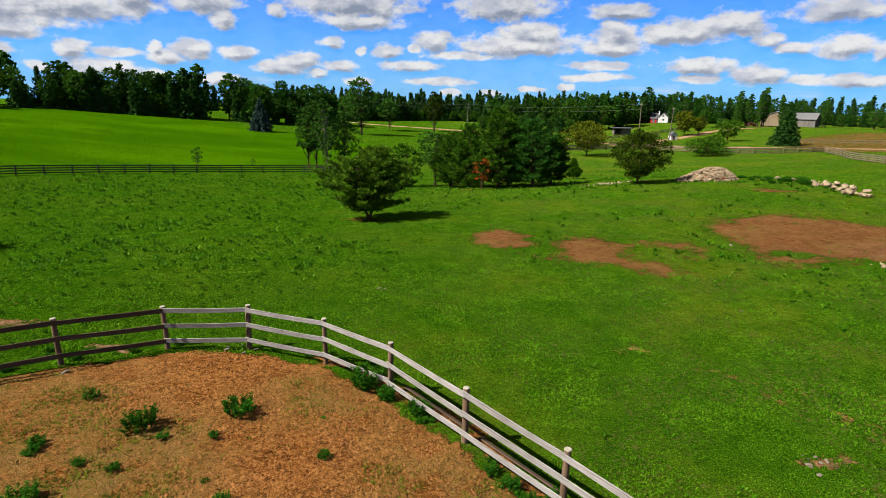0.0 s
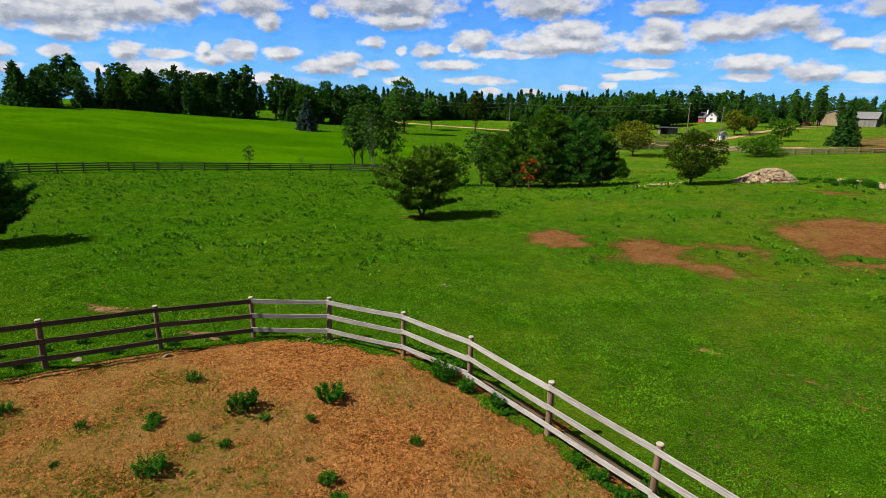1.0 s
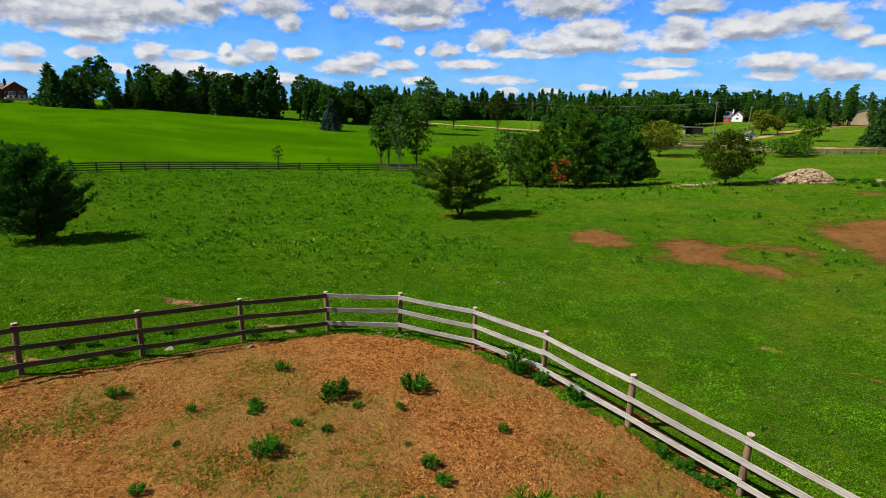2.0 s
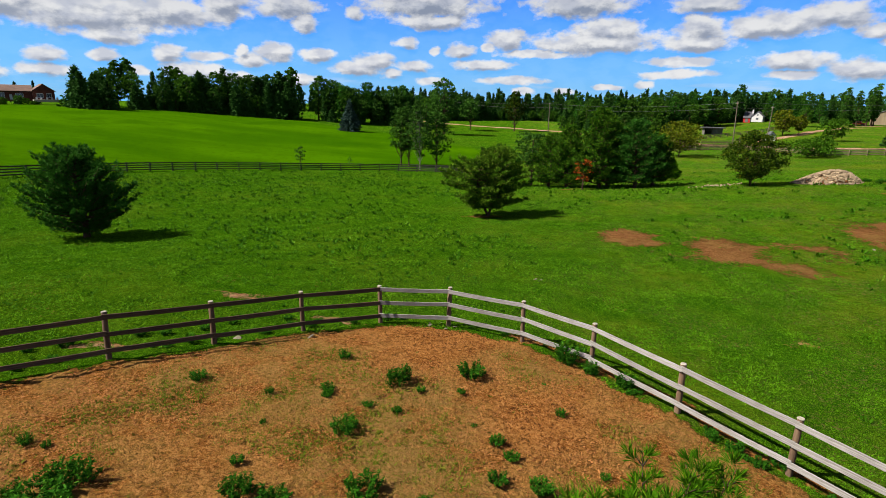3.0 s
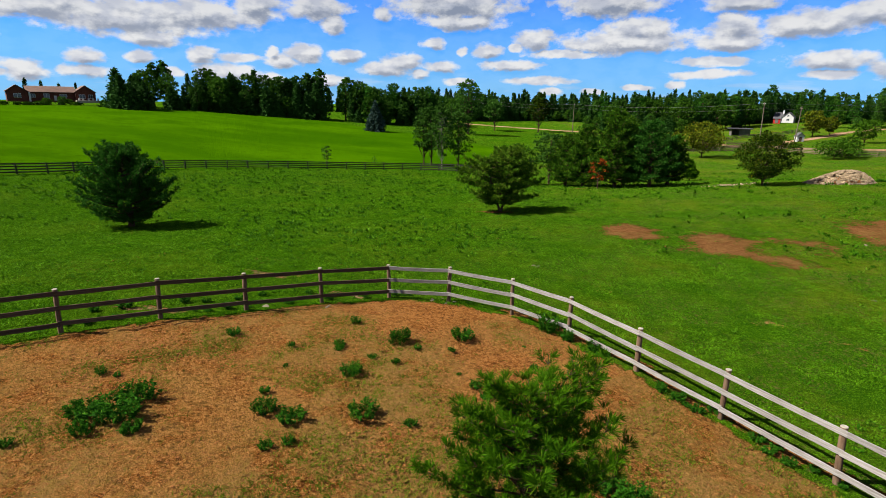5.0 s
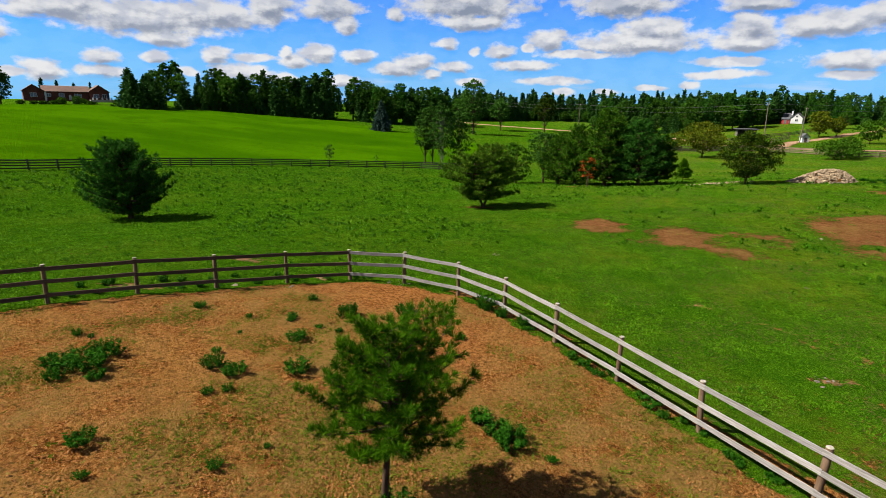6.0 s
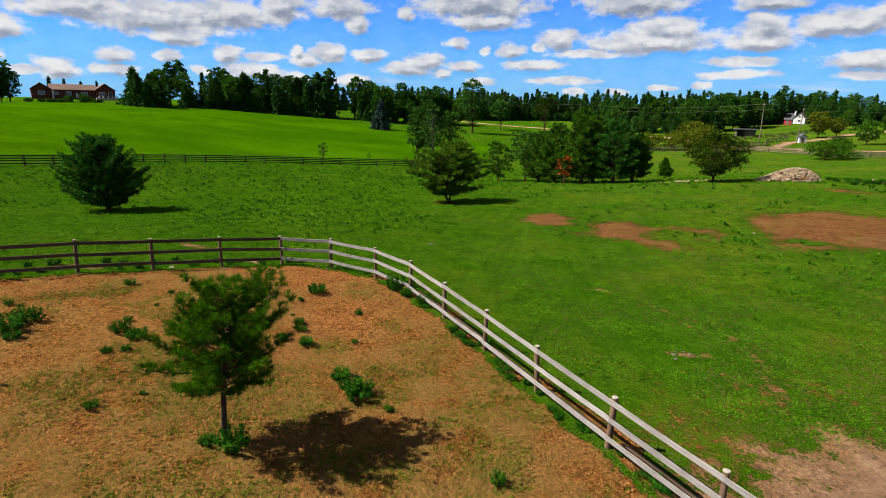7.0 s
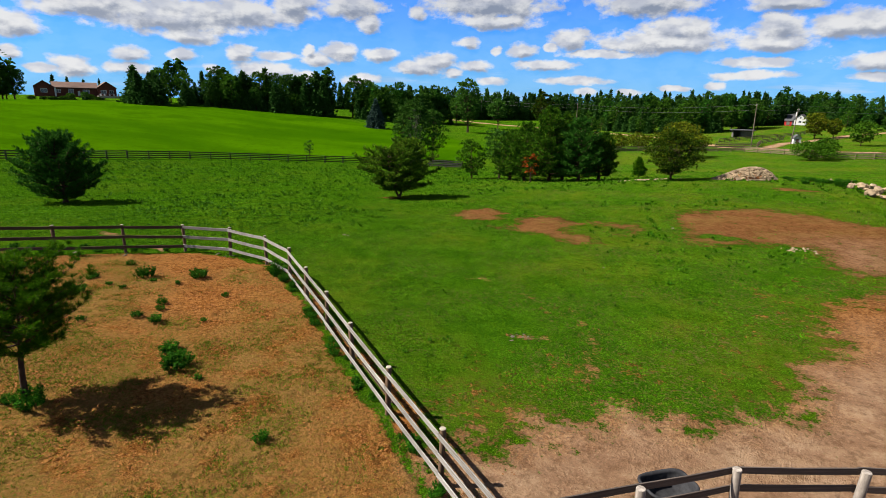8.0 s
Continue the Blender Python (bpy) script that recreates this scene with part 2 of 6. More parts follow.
    crust = n.mix(n.step(n5, 0.48, 0.68, 0.0, 0.7), crust, (0.103, 0.0569, 0.0306))
    crust = n.mix(n.step(n6, 0.54, 0.7, 0.0, 0.5), crust, (0.335, 0.239, 0.164))
    e = n.mix(n.step(n.add("ShaderNodeSeparateXYZ", (p,)).outputs[1], 19.0, 23.0, 0.0, 0.6), e, n.mix(n.step(n5, 0.4, 0.62), (0.125, 0.0580, 0.0270), (0.0620, 0.0280, 0.0130)))
    e = n.mix(pale, e, crust)
    thin = n.mix(n.step(n3, 0.35, 0.7), (0.181, 0.103, 0.035), (0.103, 0.0814, 0.0143))
    e = n.mix(n.math("MULTIPLY", worn, n.step(n.math("ADD", n2, n.math("MULTIPLY", n3, 0.5)), 0.55, 0.85, 0.0, 0.8)), e, thin)
    edge = n.math("ADD", soil, n.math("MULTIPLY_ADD", n3, 1.2, n.math("MULTIPLY_ADD", n5, 1.7, n.math("MULTIPLY_ADD", n2, 1.2, -2.05))))
    bare = n.step(edge, 0.36, 0.66)
    bare = n.math("MULTIPLY", bare, n.step(soil, 0.02, 0.2))
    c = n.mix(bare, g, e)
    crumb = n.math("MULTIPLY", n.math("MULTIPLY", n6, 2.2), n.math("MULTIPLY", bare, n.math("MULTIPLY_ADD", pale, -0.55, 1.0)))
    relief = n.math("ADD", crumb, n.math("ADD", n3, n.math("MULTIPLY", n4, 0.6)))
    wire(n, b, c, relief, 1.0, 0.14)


M_GROUND = material("ground", build_ground, 1.0, 0.0)
M_GRASS = leaf_mat("grass", (0.0075, 0.04, 0.0005), (0.08, 0.19, 0.005), gloss=0.6, through_light=0.2)
M_GRASS_DRY = leaf_mat("dry_grass", (0.0584, 0.0557, 0.00601), (0.148, 0.0945, 0.024), gloss=0.7)
M_WEED = leaf_mat("weed_leaf", (0.00649, 0.0348, 0.0021), (0.0227, 0.0919, 0.0042), tip=(0.0454, 0.123, 0.00786), through_light=0.2)
M_DOCK = leaf_mat("dock_leaf", (0.007, 0.036, 0.0007), (0.034, 0.1, 0.003), tip=(0.07, 0.15, 0.008), through_light=0.2)
M_NEEDLE = leaf_mat("pine_needle", (0.00763, 0.037, 0.000785), (0.0381, 0.0988, 0.00237), tip=(0.065, 0.127, 0.00394), through_light=0.22)
M_NEEDLE_MID = leaf_mat("green_pine_needle", (0.00825, 0.0364, 0.00199), (0.0399, 0.1, 0.00497), tip=(0.0705, 0.136, 0.00663), through_light=0.2)
M_NEEDLE_DARK = leaf_mat("dark_pine_needle", (0.00811, 0.0389, 0.00398), (0.0297, 0.0988, 0.00928), through_light=0.2)
M_NEEDLE_GOLD = leaf_mat("golden_pine_needle", (0.0215, 0.0693, 0.00311), (0.0827, 0.16, 0.00924), tip=(0.156, 0.215, 0.0195), through_light=0.2)
M_SPRUCE = leaf_mat("spruce_needle", (0.00829, 0.0298, 0.0049), (0.026, 0.071, 0.0111), through_light=0.15)
M_BLUE_SPRUCE = leaf_mat("blue_spruce_needle", (0.0136, 0.0307, 0.0245), (0.0409, 0.0717, 0.0582), through_light=0.15)
M_LEAF = leaf_mat("green_leaf", (0.00924, 0.0374, 0.00188), (0.0403, 0.0938, 0.00468), through_light=0.25)
M_LEAF_WOOD = leaf_mat("wood_leaf", (0.00886, 0.0341, 0.00279), (0.0379, 0.0943, 0.00693), through_light=0.22)
M_LEAF_DARK = leaf_mat("dark_leaf", (0.0114, 0.0382, 0.00497), (0.037, 0.0955, 0.01), through_light=0.22)
M_LEAF_OLIVE = leaf_mat("olive_leaf", (0.00773, 0.019, 0.000907), (0.0226, 0.0437, 0.00271), tip=(0.0562, 0.0654, 0.00374), through_light=0.25)
M_LEAF_YELLOW = leaf_mat("yellow_leaf", (0.0253, 0.0447, 0.00182), (0.081, 0.0998, 0.00545), tip=(0.132, 0.115, 0.00907), through_light=0.25)
M_LEAF_RED = leaf_mat("red_leaf", (0.0741, 0.0163, 0.00281), (0.223, 0.0519, 0.00845), through_light=0.2)
M_LEAF_GREY = leaf_mat("grey_leaf", (0.00969, 0.0357, 0.0032), (0.0304, 0.0774, 0.00833), through_light=0.25)
M_BARK = blend_mat("bark", (0.0188, 0.0108, 0.00657), (0.0696, 0.0439, 0.0285), 14.0, 0.95, 0.1, 0.9, 0.02, (1, 1, 0.25))
M_BIRCH_BARK = blend_mat("pale_bark", (0.0562, 0.0499, 0.0406), (0.196, 0.181, 0.147), 6.0, 0.9, 0.1, 0.5, 0.01)
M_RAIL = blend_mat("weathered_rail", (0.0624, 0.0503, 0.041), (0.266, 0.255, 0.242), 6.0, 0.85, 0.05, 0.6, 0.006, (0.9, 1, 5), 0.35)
# rail colour darkened for the fence run in shade; fallen boards share it
M_SHADED_AND_FALLEN_RAIL = blend_mat("shaded_and_fallen_rail", (0.0221, 0.0143, 0.00907), (0.0848, 0.0585, 0.0403), 6.0, 0.9, 0.05, 0.6, 0.006, (0.9, 1, 5), 0.35)
M_POST = blend_mat("weathered_post", (0.0454, 0.0257, 0.015), (0.136, 0.0893, 0.0549), 11.0, 0.92, 0.15, 0.8, 0.012, (1, 1, 0.2), 0.25)
M_GREY_POST = blend_mat("silvered_post", (0.078, 0.065, 0.0559), (0.26, 0.227, 0.195), 11.0, 0.92, 0.1, 0.8, 0.012, (1, 1, 0.2), 0.25)
M_GRASS_THIN = leaf_mat("thin_grass", (0.025, 0.048, 0.0025), (0.088, 0.1, 0.0087), gloss=0.7)
M_CUT = blend_mat("sawn_post_top", (0.138, 0.117, 0.0876), (0.236, 0.215, 0.171), 18.0, 0.9, 0.15)
M_DARK_RAIL = blend_mat("dark_stained_rail", (0.0234, 0.0182, 0.0143), (0.0845, 0.065, 0.0546), 6.0, 0.75, 0.25, 0.5, 0.006, (0.4, 1, 4))
M_FAR_RAIL = blend_mat("dark_oiled_rail", (0.0091, 0.0101, 0.00637), (0.0273, 0.0273, 0.0205), 3.0, 0.85, 0.2)
M_PALE_RAIL = blend_mat("pale_rail", (0.0578, 0.043, 0.0246), (0.121, 0.0936, 0.0571), 3.0, 0.85, 0.2)
M_STONE = blend_mat("pale_fieldstone", (0.102, 0.0693, 0.0396), (0.249, 0.187, 0.116), 5.0, 0.9, 0.2, 0.6, 0.02, (1, 1, 1), 0.5)
M_WHITE_STONE = blend_mat("white_limestone", (0.0722, 0.0565, 0.0387), (0.127, 0.108, 0.0786), 7.0, 0.9, 0.2, 0.6, 0.015)
M_CLOD = blend_mat("earth_clod", (0.0822, 0.027, 0.00647), (0.274, 0.114, 0.0324), 14.0, 0.95, 0.1, 0.7, 0.01)
M_GRAVEL = blend_mat("gravel", (0.164, 0.137, 0.109), (0.284, 0.251, 0.207), 1.2, 0.95, 0.1)
M_PLASTIC = blend_mat("black_plastic", (0.0104, 0.0104, 0.0117), (0.0286, 0.0286, 0.0312), 8.0, 0.75, 0.04, 0.15, 0.004)
M_BRICK = blend_mat("red_brick_wall", (0.0492, 0.0137, 0.00867), (0.104, 0.0328, 0.0207), 3.0, 0.9, 0.2)
M_BROWN_ROOF = blend_mat("brown_shingle", (0.0601, 0.0339, 0.0251), (0.121, 0.0709, 0.0546), 2.0, 0.9, 0.2, 0.5, 0.02, (0.3, 1, 1))
M_GREY_ROOF = blend_mat("grey_metal_roof", (0.0657, 0.0663, 0.065), (0.105, 0.105, 0.0997), 1.5, 0.5, 0.4, 0.2, 0.01, (1, 0.2, 1))
M_DARK_ROOF = blend_mat("dark_shingle", (0.0273, 0.0273, 0.0301), (0.0657, 0.0657, 0.0709), 2.0, 0.9, 0.2)
M_TAN = blend_mat("tan_siding", (0.098, 0.0748, 0.0426), (0.147, 0.114, 0.0696), 1.5, 0.8, 0.2, 0.3, 0.01, (6, 6, 0.3))
M_WHITE = blend_mat("white_paint", (0.309, 0.309, 0.304), (0.384, 0.384, 0.375), 2.0, 0.6, 0.3, 0.1)
M_RED = blend_mat("red_paint", (0.218, 0.00936, 0.00936), (0.39, 0.0195, 0.0156), 1.0, 0.4, 0.4, 0.1)
M_TIMBER = blend_mat("grey_timber", (0.0468, 0.0429, 0.039), (0.125, 0.114, 0.0971), 2.0, 0.9, 0.2, 0.4, 0.01, (4, 4, 0.3))
M_POLE = blend_mat("utility_pole_wood", (0.0525, 0.0412, 0.0284), (0.111, 0.0945, 0.0709), 4.0, 0.9, 0.2, 0.5, 0.01, (1, 1, 0.2))
M_CABLE = blend_mat("cable", (0.039, 0.039, 0.039), (0.091, 0.091, 0.091), 3.0, 0.6, 0.3)
M_GLASS = blend_mat("window_glass", (0.026, 0.0325, 0.039), (0.0455, 0.052, 0.065), 1.0, 0.06, 0.6, 0.02)
M_RUBBER = blend_mat("tyre_rubber", (0.0156, 0.0156, 0.0156), (0.039, 0.039, 0.039), 6.0, 0.8, 0.2)

# ---- land ----
PASTURE_SWELLS = [(-12, 15, 6, -0.42), (-19, 6, 7, 0.06), (0, 12, 7, 0.12), (7, 4, 7, 0.28), (0, -20, 30, -0.42), (-18, 8, 14, 1.46), (12, 5, 14, -1.19), (0, 25, 18, 0.44), (22, 40, 18, -0.14), (-8, 45, 18, -0.07), (-38, 32, 25, -1.59), (30, 62, 14, 1.58), (45, 55, 22, -0.3), (5, 85, 25, -0.46)]     # centre, radius, height
FAR_HILLS = [(-30, 115, 40, -2.95), (-60, 85, 35, -2.95), (25, 110, 35, -2.03), (60, 120, 40, -0.67), (-130, 130, 60, -2.05), (-175, 175, 60, 5.06), (-60, 190, 50, -1.13), (0, 250, 70, -4.58), (80, 200, 60, -1.73), (110, 310, 80, 2.46), (180, 280, 90, 0.31), (-200, 40, 100, 3.34), (-110, 300, 90, 2.61), (70, 70, 30, 1.2)]


def ground(x, y):
    """Height of the land; takes numbers or arrays."""
    z = 0.0 * x
    for a, b, r, h in PASTURE_SWELLS + FAR_HILLS:
        z = z + h * np.exp(-((x - a) ** 2 + (y - b) ** 2) / (2 * r * r))
    return z


def gz(x, y):
    return float(ground(np.float64(x), np.float64(y)))


def grain(x, y, seed=0):
    """Smooth value noise of about unit wavelength on arrays, from -1 to 1."""
    def lattice(i, j):
        v = np.sin(i * 127.1 + j * 311.7 + seed * 74.7) * 43758.5453
        return 2 * (v - np.floor(v)) - 1
    i, j = np.floor(x), np.floor(y)
    u, v = x - i, y - j
    u, v = u * u * (3 - 2 * u), v * v * (3 - 2 * v)
    return (lattice(i, j) * (1 - u) + lattice(i + 1, j) * u) * (1 - v) + (lattice(i, j + 1) * (1 - u) + lattice(i + 1, j + 1) * u) * v


def fade(d, width):
    """1 inside (d negative), 0 outside, over a band of that width."""
    return np.clip(0.5 - d / width, 0, 1)


def inside(poly, x, y):
    """Signed distance to a polygon, negative inside."""
    best, odd = np.full(np.shape(x), 1e9), np.zeros(np.shape(x), bool)
    for (ax, ay), (bx, by) in zip(poly, poly[1:] + poly[:1]):
        dx, dy = bx - ax, by - ay
        k = np.clip(((x - ax) * dx + (y - ay) * dy) / (dx * dx + dy * dy), 0, 1)
        best = np.minimum(best, np.hypot(x - ax - k * dx, y - ay - k * dy))
        cross = ((ay > y) != (by > y)) & (x < (bx - ax) * (y - ay) / (by - ay + 1e-12) + ax)
        odd ^= cross
    return np.where(odd, -best, best)


def ellipse(x, y, a, b, rx, ry):
    return (np.hypot((x - a) / rx, (y - b) / ry) - 1) * min(rx, ry)


def path_dist(line, x, y):
    best = np.full(np.shape(x), 1e9)
    for (ax, ay), (bx, by) in zip(line, line[1:]):
        dx, dy = bx - ax, by - ay
        k = np.clip(((x - ax) * dx + (y - ay) * dy) / (dx * dx + dy * dy), 0, 1)
        best = np.minimum(best, np.hypot(x - ax - k * dx, y - ay - k * dy))
    return best


FENCE = [(-21.8, 4.1), (-19.7, 6.2), (-17.68, 8.24), (-15.72, 10.33), (-13.6, 12.29), (-11.41, 14.25), (-8.98, 15.67), (-6.46, 15.97),
         (-3.74, 15.03), (-1.58, 13.52), (0.45, 11.29), (2.39, 9.23), (4.32, 7.13), (6.29, 5.05), (8.4, 2.87), (10.5, 0.7)]
PADDOCK = FENCE + [(13.5, -3.0), (16.0, -30.0), (-30.0, -30.0)]
BARE_MIDDLE = [(5.8, 29.6), (6.7, 33.0), (7.8, 36.0), (8.5, 35.4), (9.8, 34.8), (11.0, 33.2), (10.8, 31.0), (10.4, 29.0), (11.9, 28.4), (12.3, 27.5), (11.7, 26.5), (10.3, 26.5), (9.4, 27.4), (8.1, 28.1), (6.4, 28.8)]
BARE_BRANCH = [(11.6, 34.4), (13.9, 33.9), (15.9, 33.4), (15.5, 31.6), (15.2, 29.5), (13.6, 28.3), (12.7, 28.5), (13.8, 29.7), (14.2, 31.4), (12.6, 32.1), (11.1, 32.3)]
BARE_WIDE = [(18.3, 38.8), (21.0, 41.3), (25.5, 42.6), (29.0, 41.0), (32.5, 37.5), (36.0, 31.0), (33.0, 24.0), (27.0, 24.2), (24.1, 24.9), (25.5, 29.0), (24.1, 29.6), (21.9, 29.8), (20.3, 28.8), (18.4, 28.8),
             (17.8, 30.8), (18.2, 33.7), (18.1, 36.5)]
YARD = [(7.6, 4.2), (8.1, 5.0), (9.3, 4.8), (10.2, 5.4), (10.3, 6.5), (11.9, 6.9), (12.4, 7.9), (12.6, 8.6), (13.2, 8.1), (14.3, 7.6), (15.8, 8.2), (17.3, 8.9), (18.6, 9.8), (18.6, 10.9), (19.3, 12.9),
        (20.9, 14.4), (21.5, 15.5), (20.4, 15.8), (20.8, 17.6), (22.9, 19.7), (25.8, 22.0), (36.0, 21.0), (40.0, -25.0), (12.0, -25.0), (10.0, 0.4)]
HAYFIELD = [(-76, 40), (-72.5, 55), (-71.5, 64), (-70, 76), (-65, 85), (-59, 94), (-52, 99.5), (-44, 103.8), (-29, 108.2), (-18, 108.5), (-14, 150), (-45, 190),
            (-70, 198), (-97, 216), (-135, 190), (-152, 166), (-170, 172), (-185, 168), (-240, 150), (-300, 60), (-200, -20)]
ROAD = [(-90, 292), (-43, 274), (-12, 267), (8, 257), (30, 240), (42, 224), (49, 196), (54, 176), (75, 166), (101, 157), (118, 147), (180, 118)]
DRIVE = [(62, 172), (76, 200), (97, 221), (111, 238), (126, 249), (146, 264)]


def land_masks(x, y):
    """soil, pale, hay, worn at each point."""
    jx, jy = x + 0.5 * grain(x * 0.9, y * 0.9, 1) + 0.2 * grain(x * 2.7, y * 2.7, 2), y + 0.5 * grain(x * 0.9, y * 0.9, 3) + 0.2 * grain(x * 2.7, y * 2.7, 4)
    wx, wy = 0.3 * grain(x * 0.4, y * 0.4, 5), 0.3 * grain(x * 0.4, y * 0.4, 6)
    edge = np.clip((x + 4) / 8, 0, 1)
    paddock = fade(inside(PADDOCK, x + 0.25 * (jx - x), y + 0.25 * (jy - y)) + 0.3 + 0.12 * edge, 0.5)
    soil = paddock.copy()
    patches = [0.85 * fade(ellipse(jx + wx, jy + wy, 3.4, 34.4, 2.0, 3.1), 1.4), np.maximum(0.85 * fade(inside(BARE_MIDDLE, jx + wx, jy + wy), 2.0), 0.6 * fade(inside(BARE_BRANCH, jx + wx, jy + wy), 1.4)),
               0.85 * fade(inside(BARE_WIDE, jx + wx, jy + wy), 2.6) * (1 - 0.95 * fade(ellipse(jx, jy, 20.3, 31.0, 1.2, 0.7), 0.6)), fade(inside(YARD, jx, jy) + 0.2, 2.4),
               0.7 * fade(ellipse(jx, jy, 6.4, 17.4, 0.9, 0.3), 0.5), 0.7 * fade(ellipse(jx, jy, 9.5, 11.7, 0.8, 0.35), 0.5),
               0.62 * fade(path_dist([(11.0, 14.6), (11.6, 13.4), (11.9, 11.2), (11.8, 9.8), (12.3, 8.2)], jx, jy) - 0.2, 0.7),
               0.42 * fade(path_dist([(10.6, 14.6), (7.5, 16.8)], jx, jy) - 0.2, 0.8), 0.75 * fade(ellipse(jx, jy, 31.5, 53.0, 2.2, 1.0), 0.8),
               0.62 * fade(ellipse(jx, jy, -15.3, 17.5, 1.2, 0.5), 0.5), 0.6 * fade(ellipse(jx, jy, -17.2, 11.2, 1.4, 0.35), 0.4),
               0.8 * fade(ellipse(jx, jy, -10.6, 15.6, 1.2, 0.32), 0.3), 0.8 * fade(ellipse(jx, jy, -7.1, 43.4, 1.6, 0.7), 0.8),
               0.75 * fade(ellipse(jx, jy, 1.6, 72.0, 1.5, 0.8), 0.8), 0.55 * fade(ellipse(jx, jy, 38.5, 63.0, 4.0, 1.5), 1.0),
               0.6 * fade(path_dist([(4.2, 30.5), (5.1, 29.8), (6.1, 29.6)], jx, jy) - 0.15, 0.6), 0.24 * fade(inside(YARD, jx, jy) - 4.0, 5.0) * (x > 7)]
    outer = [(x0 + 0.2, y0 + 0.2) for x0, y0 in FENCE[8:]]
    patches.append(0.9 * fade(path_dist(outer, jx, jy) - 0.22, 0.4))
    for p in patches:
        soil = np.maximum(soil, p)
    road = np.maximum(fade(path_dist(ROAD, x, y) - 2.6, 1.0), fade(path_dist(DRIVE, x, y) - 2.0, 1.0))
    tilled = 0.6 * fade(inside([(97, 162), (103, 178), (125, 200), (160, 226), (300, 240), (300, 90), (96, 140)], x, y), 6.0)
    soil = np.maximum(np.maximum(soil, road), tilled)
    pale = np.maximum(np.maximum(road, patches[3] * np.clip(0.9 - (y - 11) / 10, 0.15, 0.9)), np.maximum(patches[9], np.maximum(patches[10], patches[11])))
    for i, k in ((4, 0.75), (5, 0.9), (6, 0.7), (7, 0.7)):
        pale = np.maximum(pale, k * patches[i])
    pale = np.maximum(pale, np.maximum(np.maximum(patches[0], patches[1]), patches[2]) * np.clip(0.5 * np.clip((x - 23) / 5, 0, 1) * np.clip((35 - y) / 6, 0, 1), 0, 0.5))
    hay = fade(inside(HAYFIELD, x + 0.3 * (jx - x), y + 0.3 * (jy - y)), 1.0)
    worn = np.clip(0.6 + 0.8 * grain(x * 0.3, y * 0.3, 7) + np.clip((9 - y) / 12, -0.6, 0.5) - 0.5 * np.clip((x - 1.0) / 4, 0, 1), 0, 1) * paddock
    worn = np.maximum(worn, np.maximum(0.8 * tilled, np.clip(0.25 + 0.6 * grain(x * 0.6, y * 0.6, 9), 0, 0.8) * np.maximum(np.maximum(patches[0], patches[1]), patches[2])))
    return np.clip(soil, 0, 1), np.clip(pale, 0, 1), hay, worn


def spaced(parts):
    """Coordinates from (start, stop, step) runs."""
    out = []
    for a, b, s in parts:
        out += list(np.arange(a, b - 1e-6, s))
    return np.array(out + [parts[-1][1]])


def build_ground_sheet():
    xs = spaced([(-3200, -400, 350), (-400, -140, 16), (-140, -60, 4), (-60, -22, 1.2), (-22, -18, 0.14), (-18, 9, 0.075), (9, 19, 0.14), (19, 42, 0.45), (42, 130, 2.5), (130, 420, 15), (420, 3220, 350)])
    ys = spaced([(-2500, -300, 300), (-300, -40, 20), (-40, -2, 2), (-2, 0, 0.2), (0, 16.2, 0.075), (16.2, 20, 0.14), (20, 48, 0.4), (48, 110, 1.2), (110, 300, 3.0), (300, 460, 16), (460, 3660, 400)])
    gx, gy = np.meshgrid(xs, ys)
    soil, pale, hay, worn = land_masks(gx, gy)
    near = np.clip((60 - np.hypot(gx, gy - 10)) / 30, 0, 1)
    rough = (0.035 * grain(gx * 0.6, gy * 0.6, 11) + 0.018 * grain(gx * 2.0, gy * 2.0, 12)) * (1 - 0.7 * hay)
    lump = 0.45 + 0.55 * np.clip(0.5 + grain(gx * 0.3, gy * 0.3, 15), 0, 1.4)
    clods = near * soil * lump * (0.03 * grain(gx * 3.1, gy * 3.1, 13) + 0.038 * grain(gx * 6.1, gy * 6.1, 14) + 0.03 * grain(gx * 11.0, gy * 11.0, 16)) * (1 - 0.5 * pale)
    gzz = ground(gx, gy) + rough * np.clip(near + 0.4, 0, 1) + clods
    w, h = len(xs), len(ys)
    me = bpy.data.meshes.new("ground")
    idx = np.arange(w * h).reshape(h, w)
    quads = np.stack((idx[:-1, :-1], idx[:-1, 1:], idx[1:, 1:], idx[1:, :-1]), -1).reshape(-1, 4)
    fill(me, np.stack((gx, gy, gzz), -1).reshape(-1, 3), quads)
    for key, v in (("soil", soil), ("pale", pale), ("hay", hay), ("worn", worn)):
        me.attributes.new(key, "FLOAT", "POINT").data.foreach_set("value", v.ravel().astype(np.float32))
    me.shade_smooth()
    me.materials.append(M_GROUND)
    tagged(new("ground", me), "green pasture with red bare earth and a dirt paddock", "ground", kind="structure")


def fill(me, verts, faces):
    """Vertices and faces, all of one size, into a mesh."""
    verts, faces = np.asarray(verts, np.float32), np.asarray(faces, np.int32)
    k = faces.shape[1]
    me.vertices.add(len(verts))
    me.vertices.foreach_set("co", verts.ravel())
    me.loops.add(faces.size)
    me.loops.foreach_set("vertex_index", faces.ravel())
    me.polygons.add(len(faces))
    me.polygons.foreach_set("loop_start", np.arange(0, faces.size, k, dtype=np.int32))
    me.update(calc_edges=True)
    me.validate()
    return me


build_ground_sheet()


# ---- building blocks ----
def mesh_of(name, verts, faces, mat, smooth=False):
    me = fill(bpy.data.meshes.new(name), verts, faces)
    me.materials.append(mat)
    if smooth:
        me.shade_smooth()
    return me


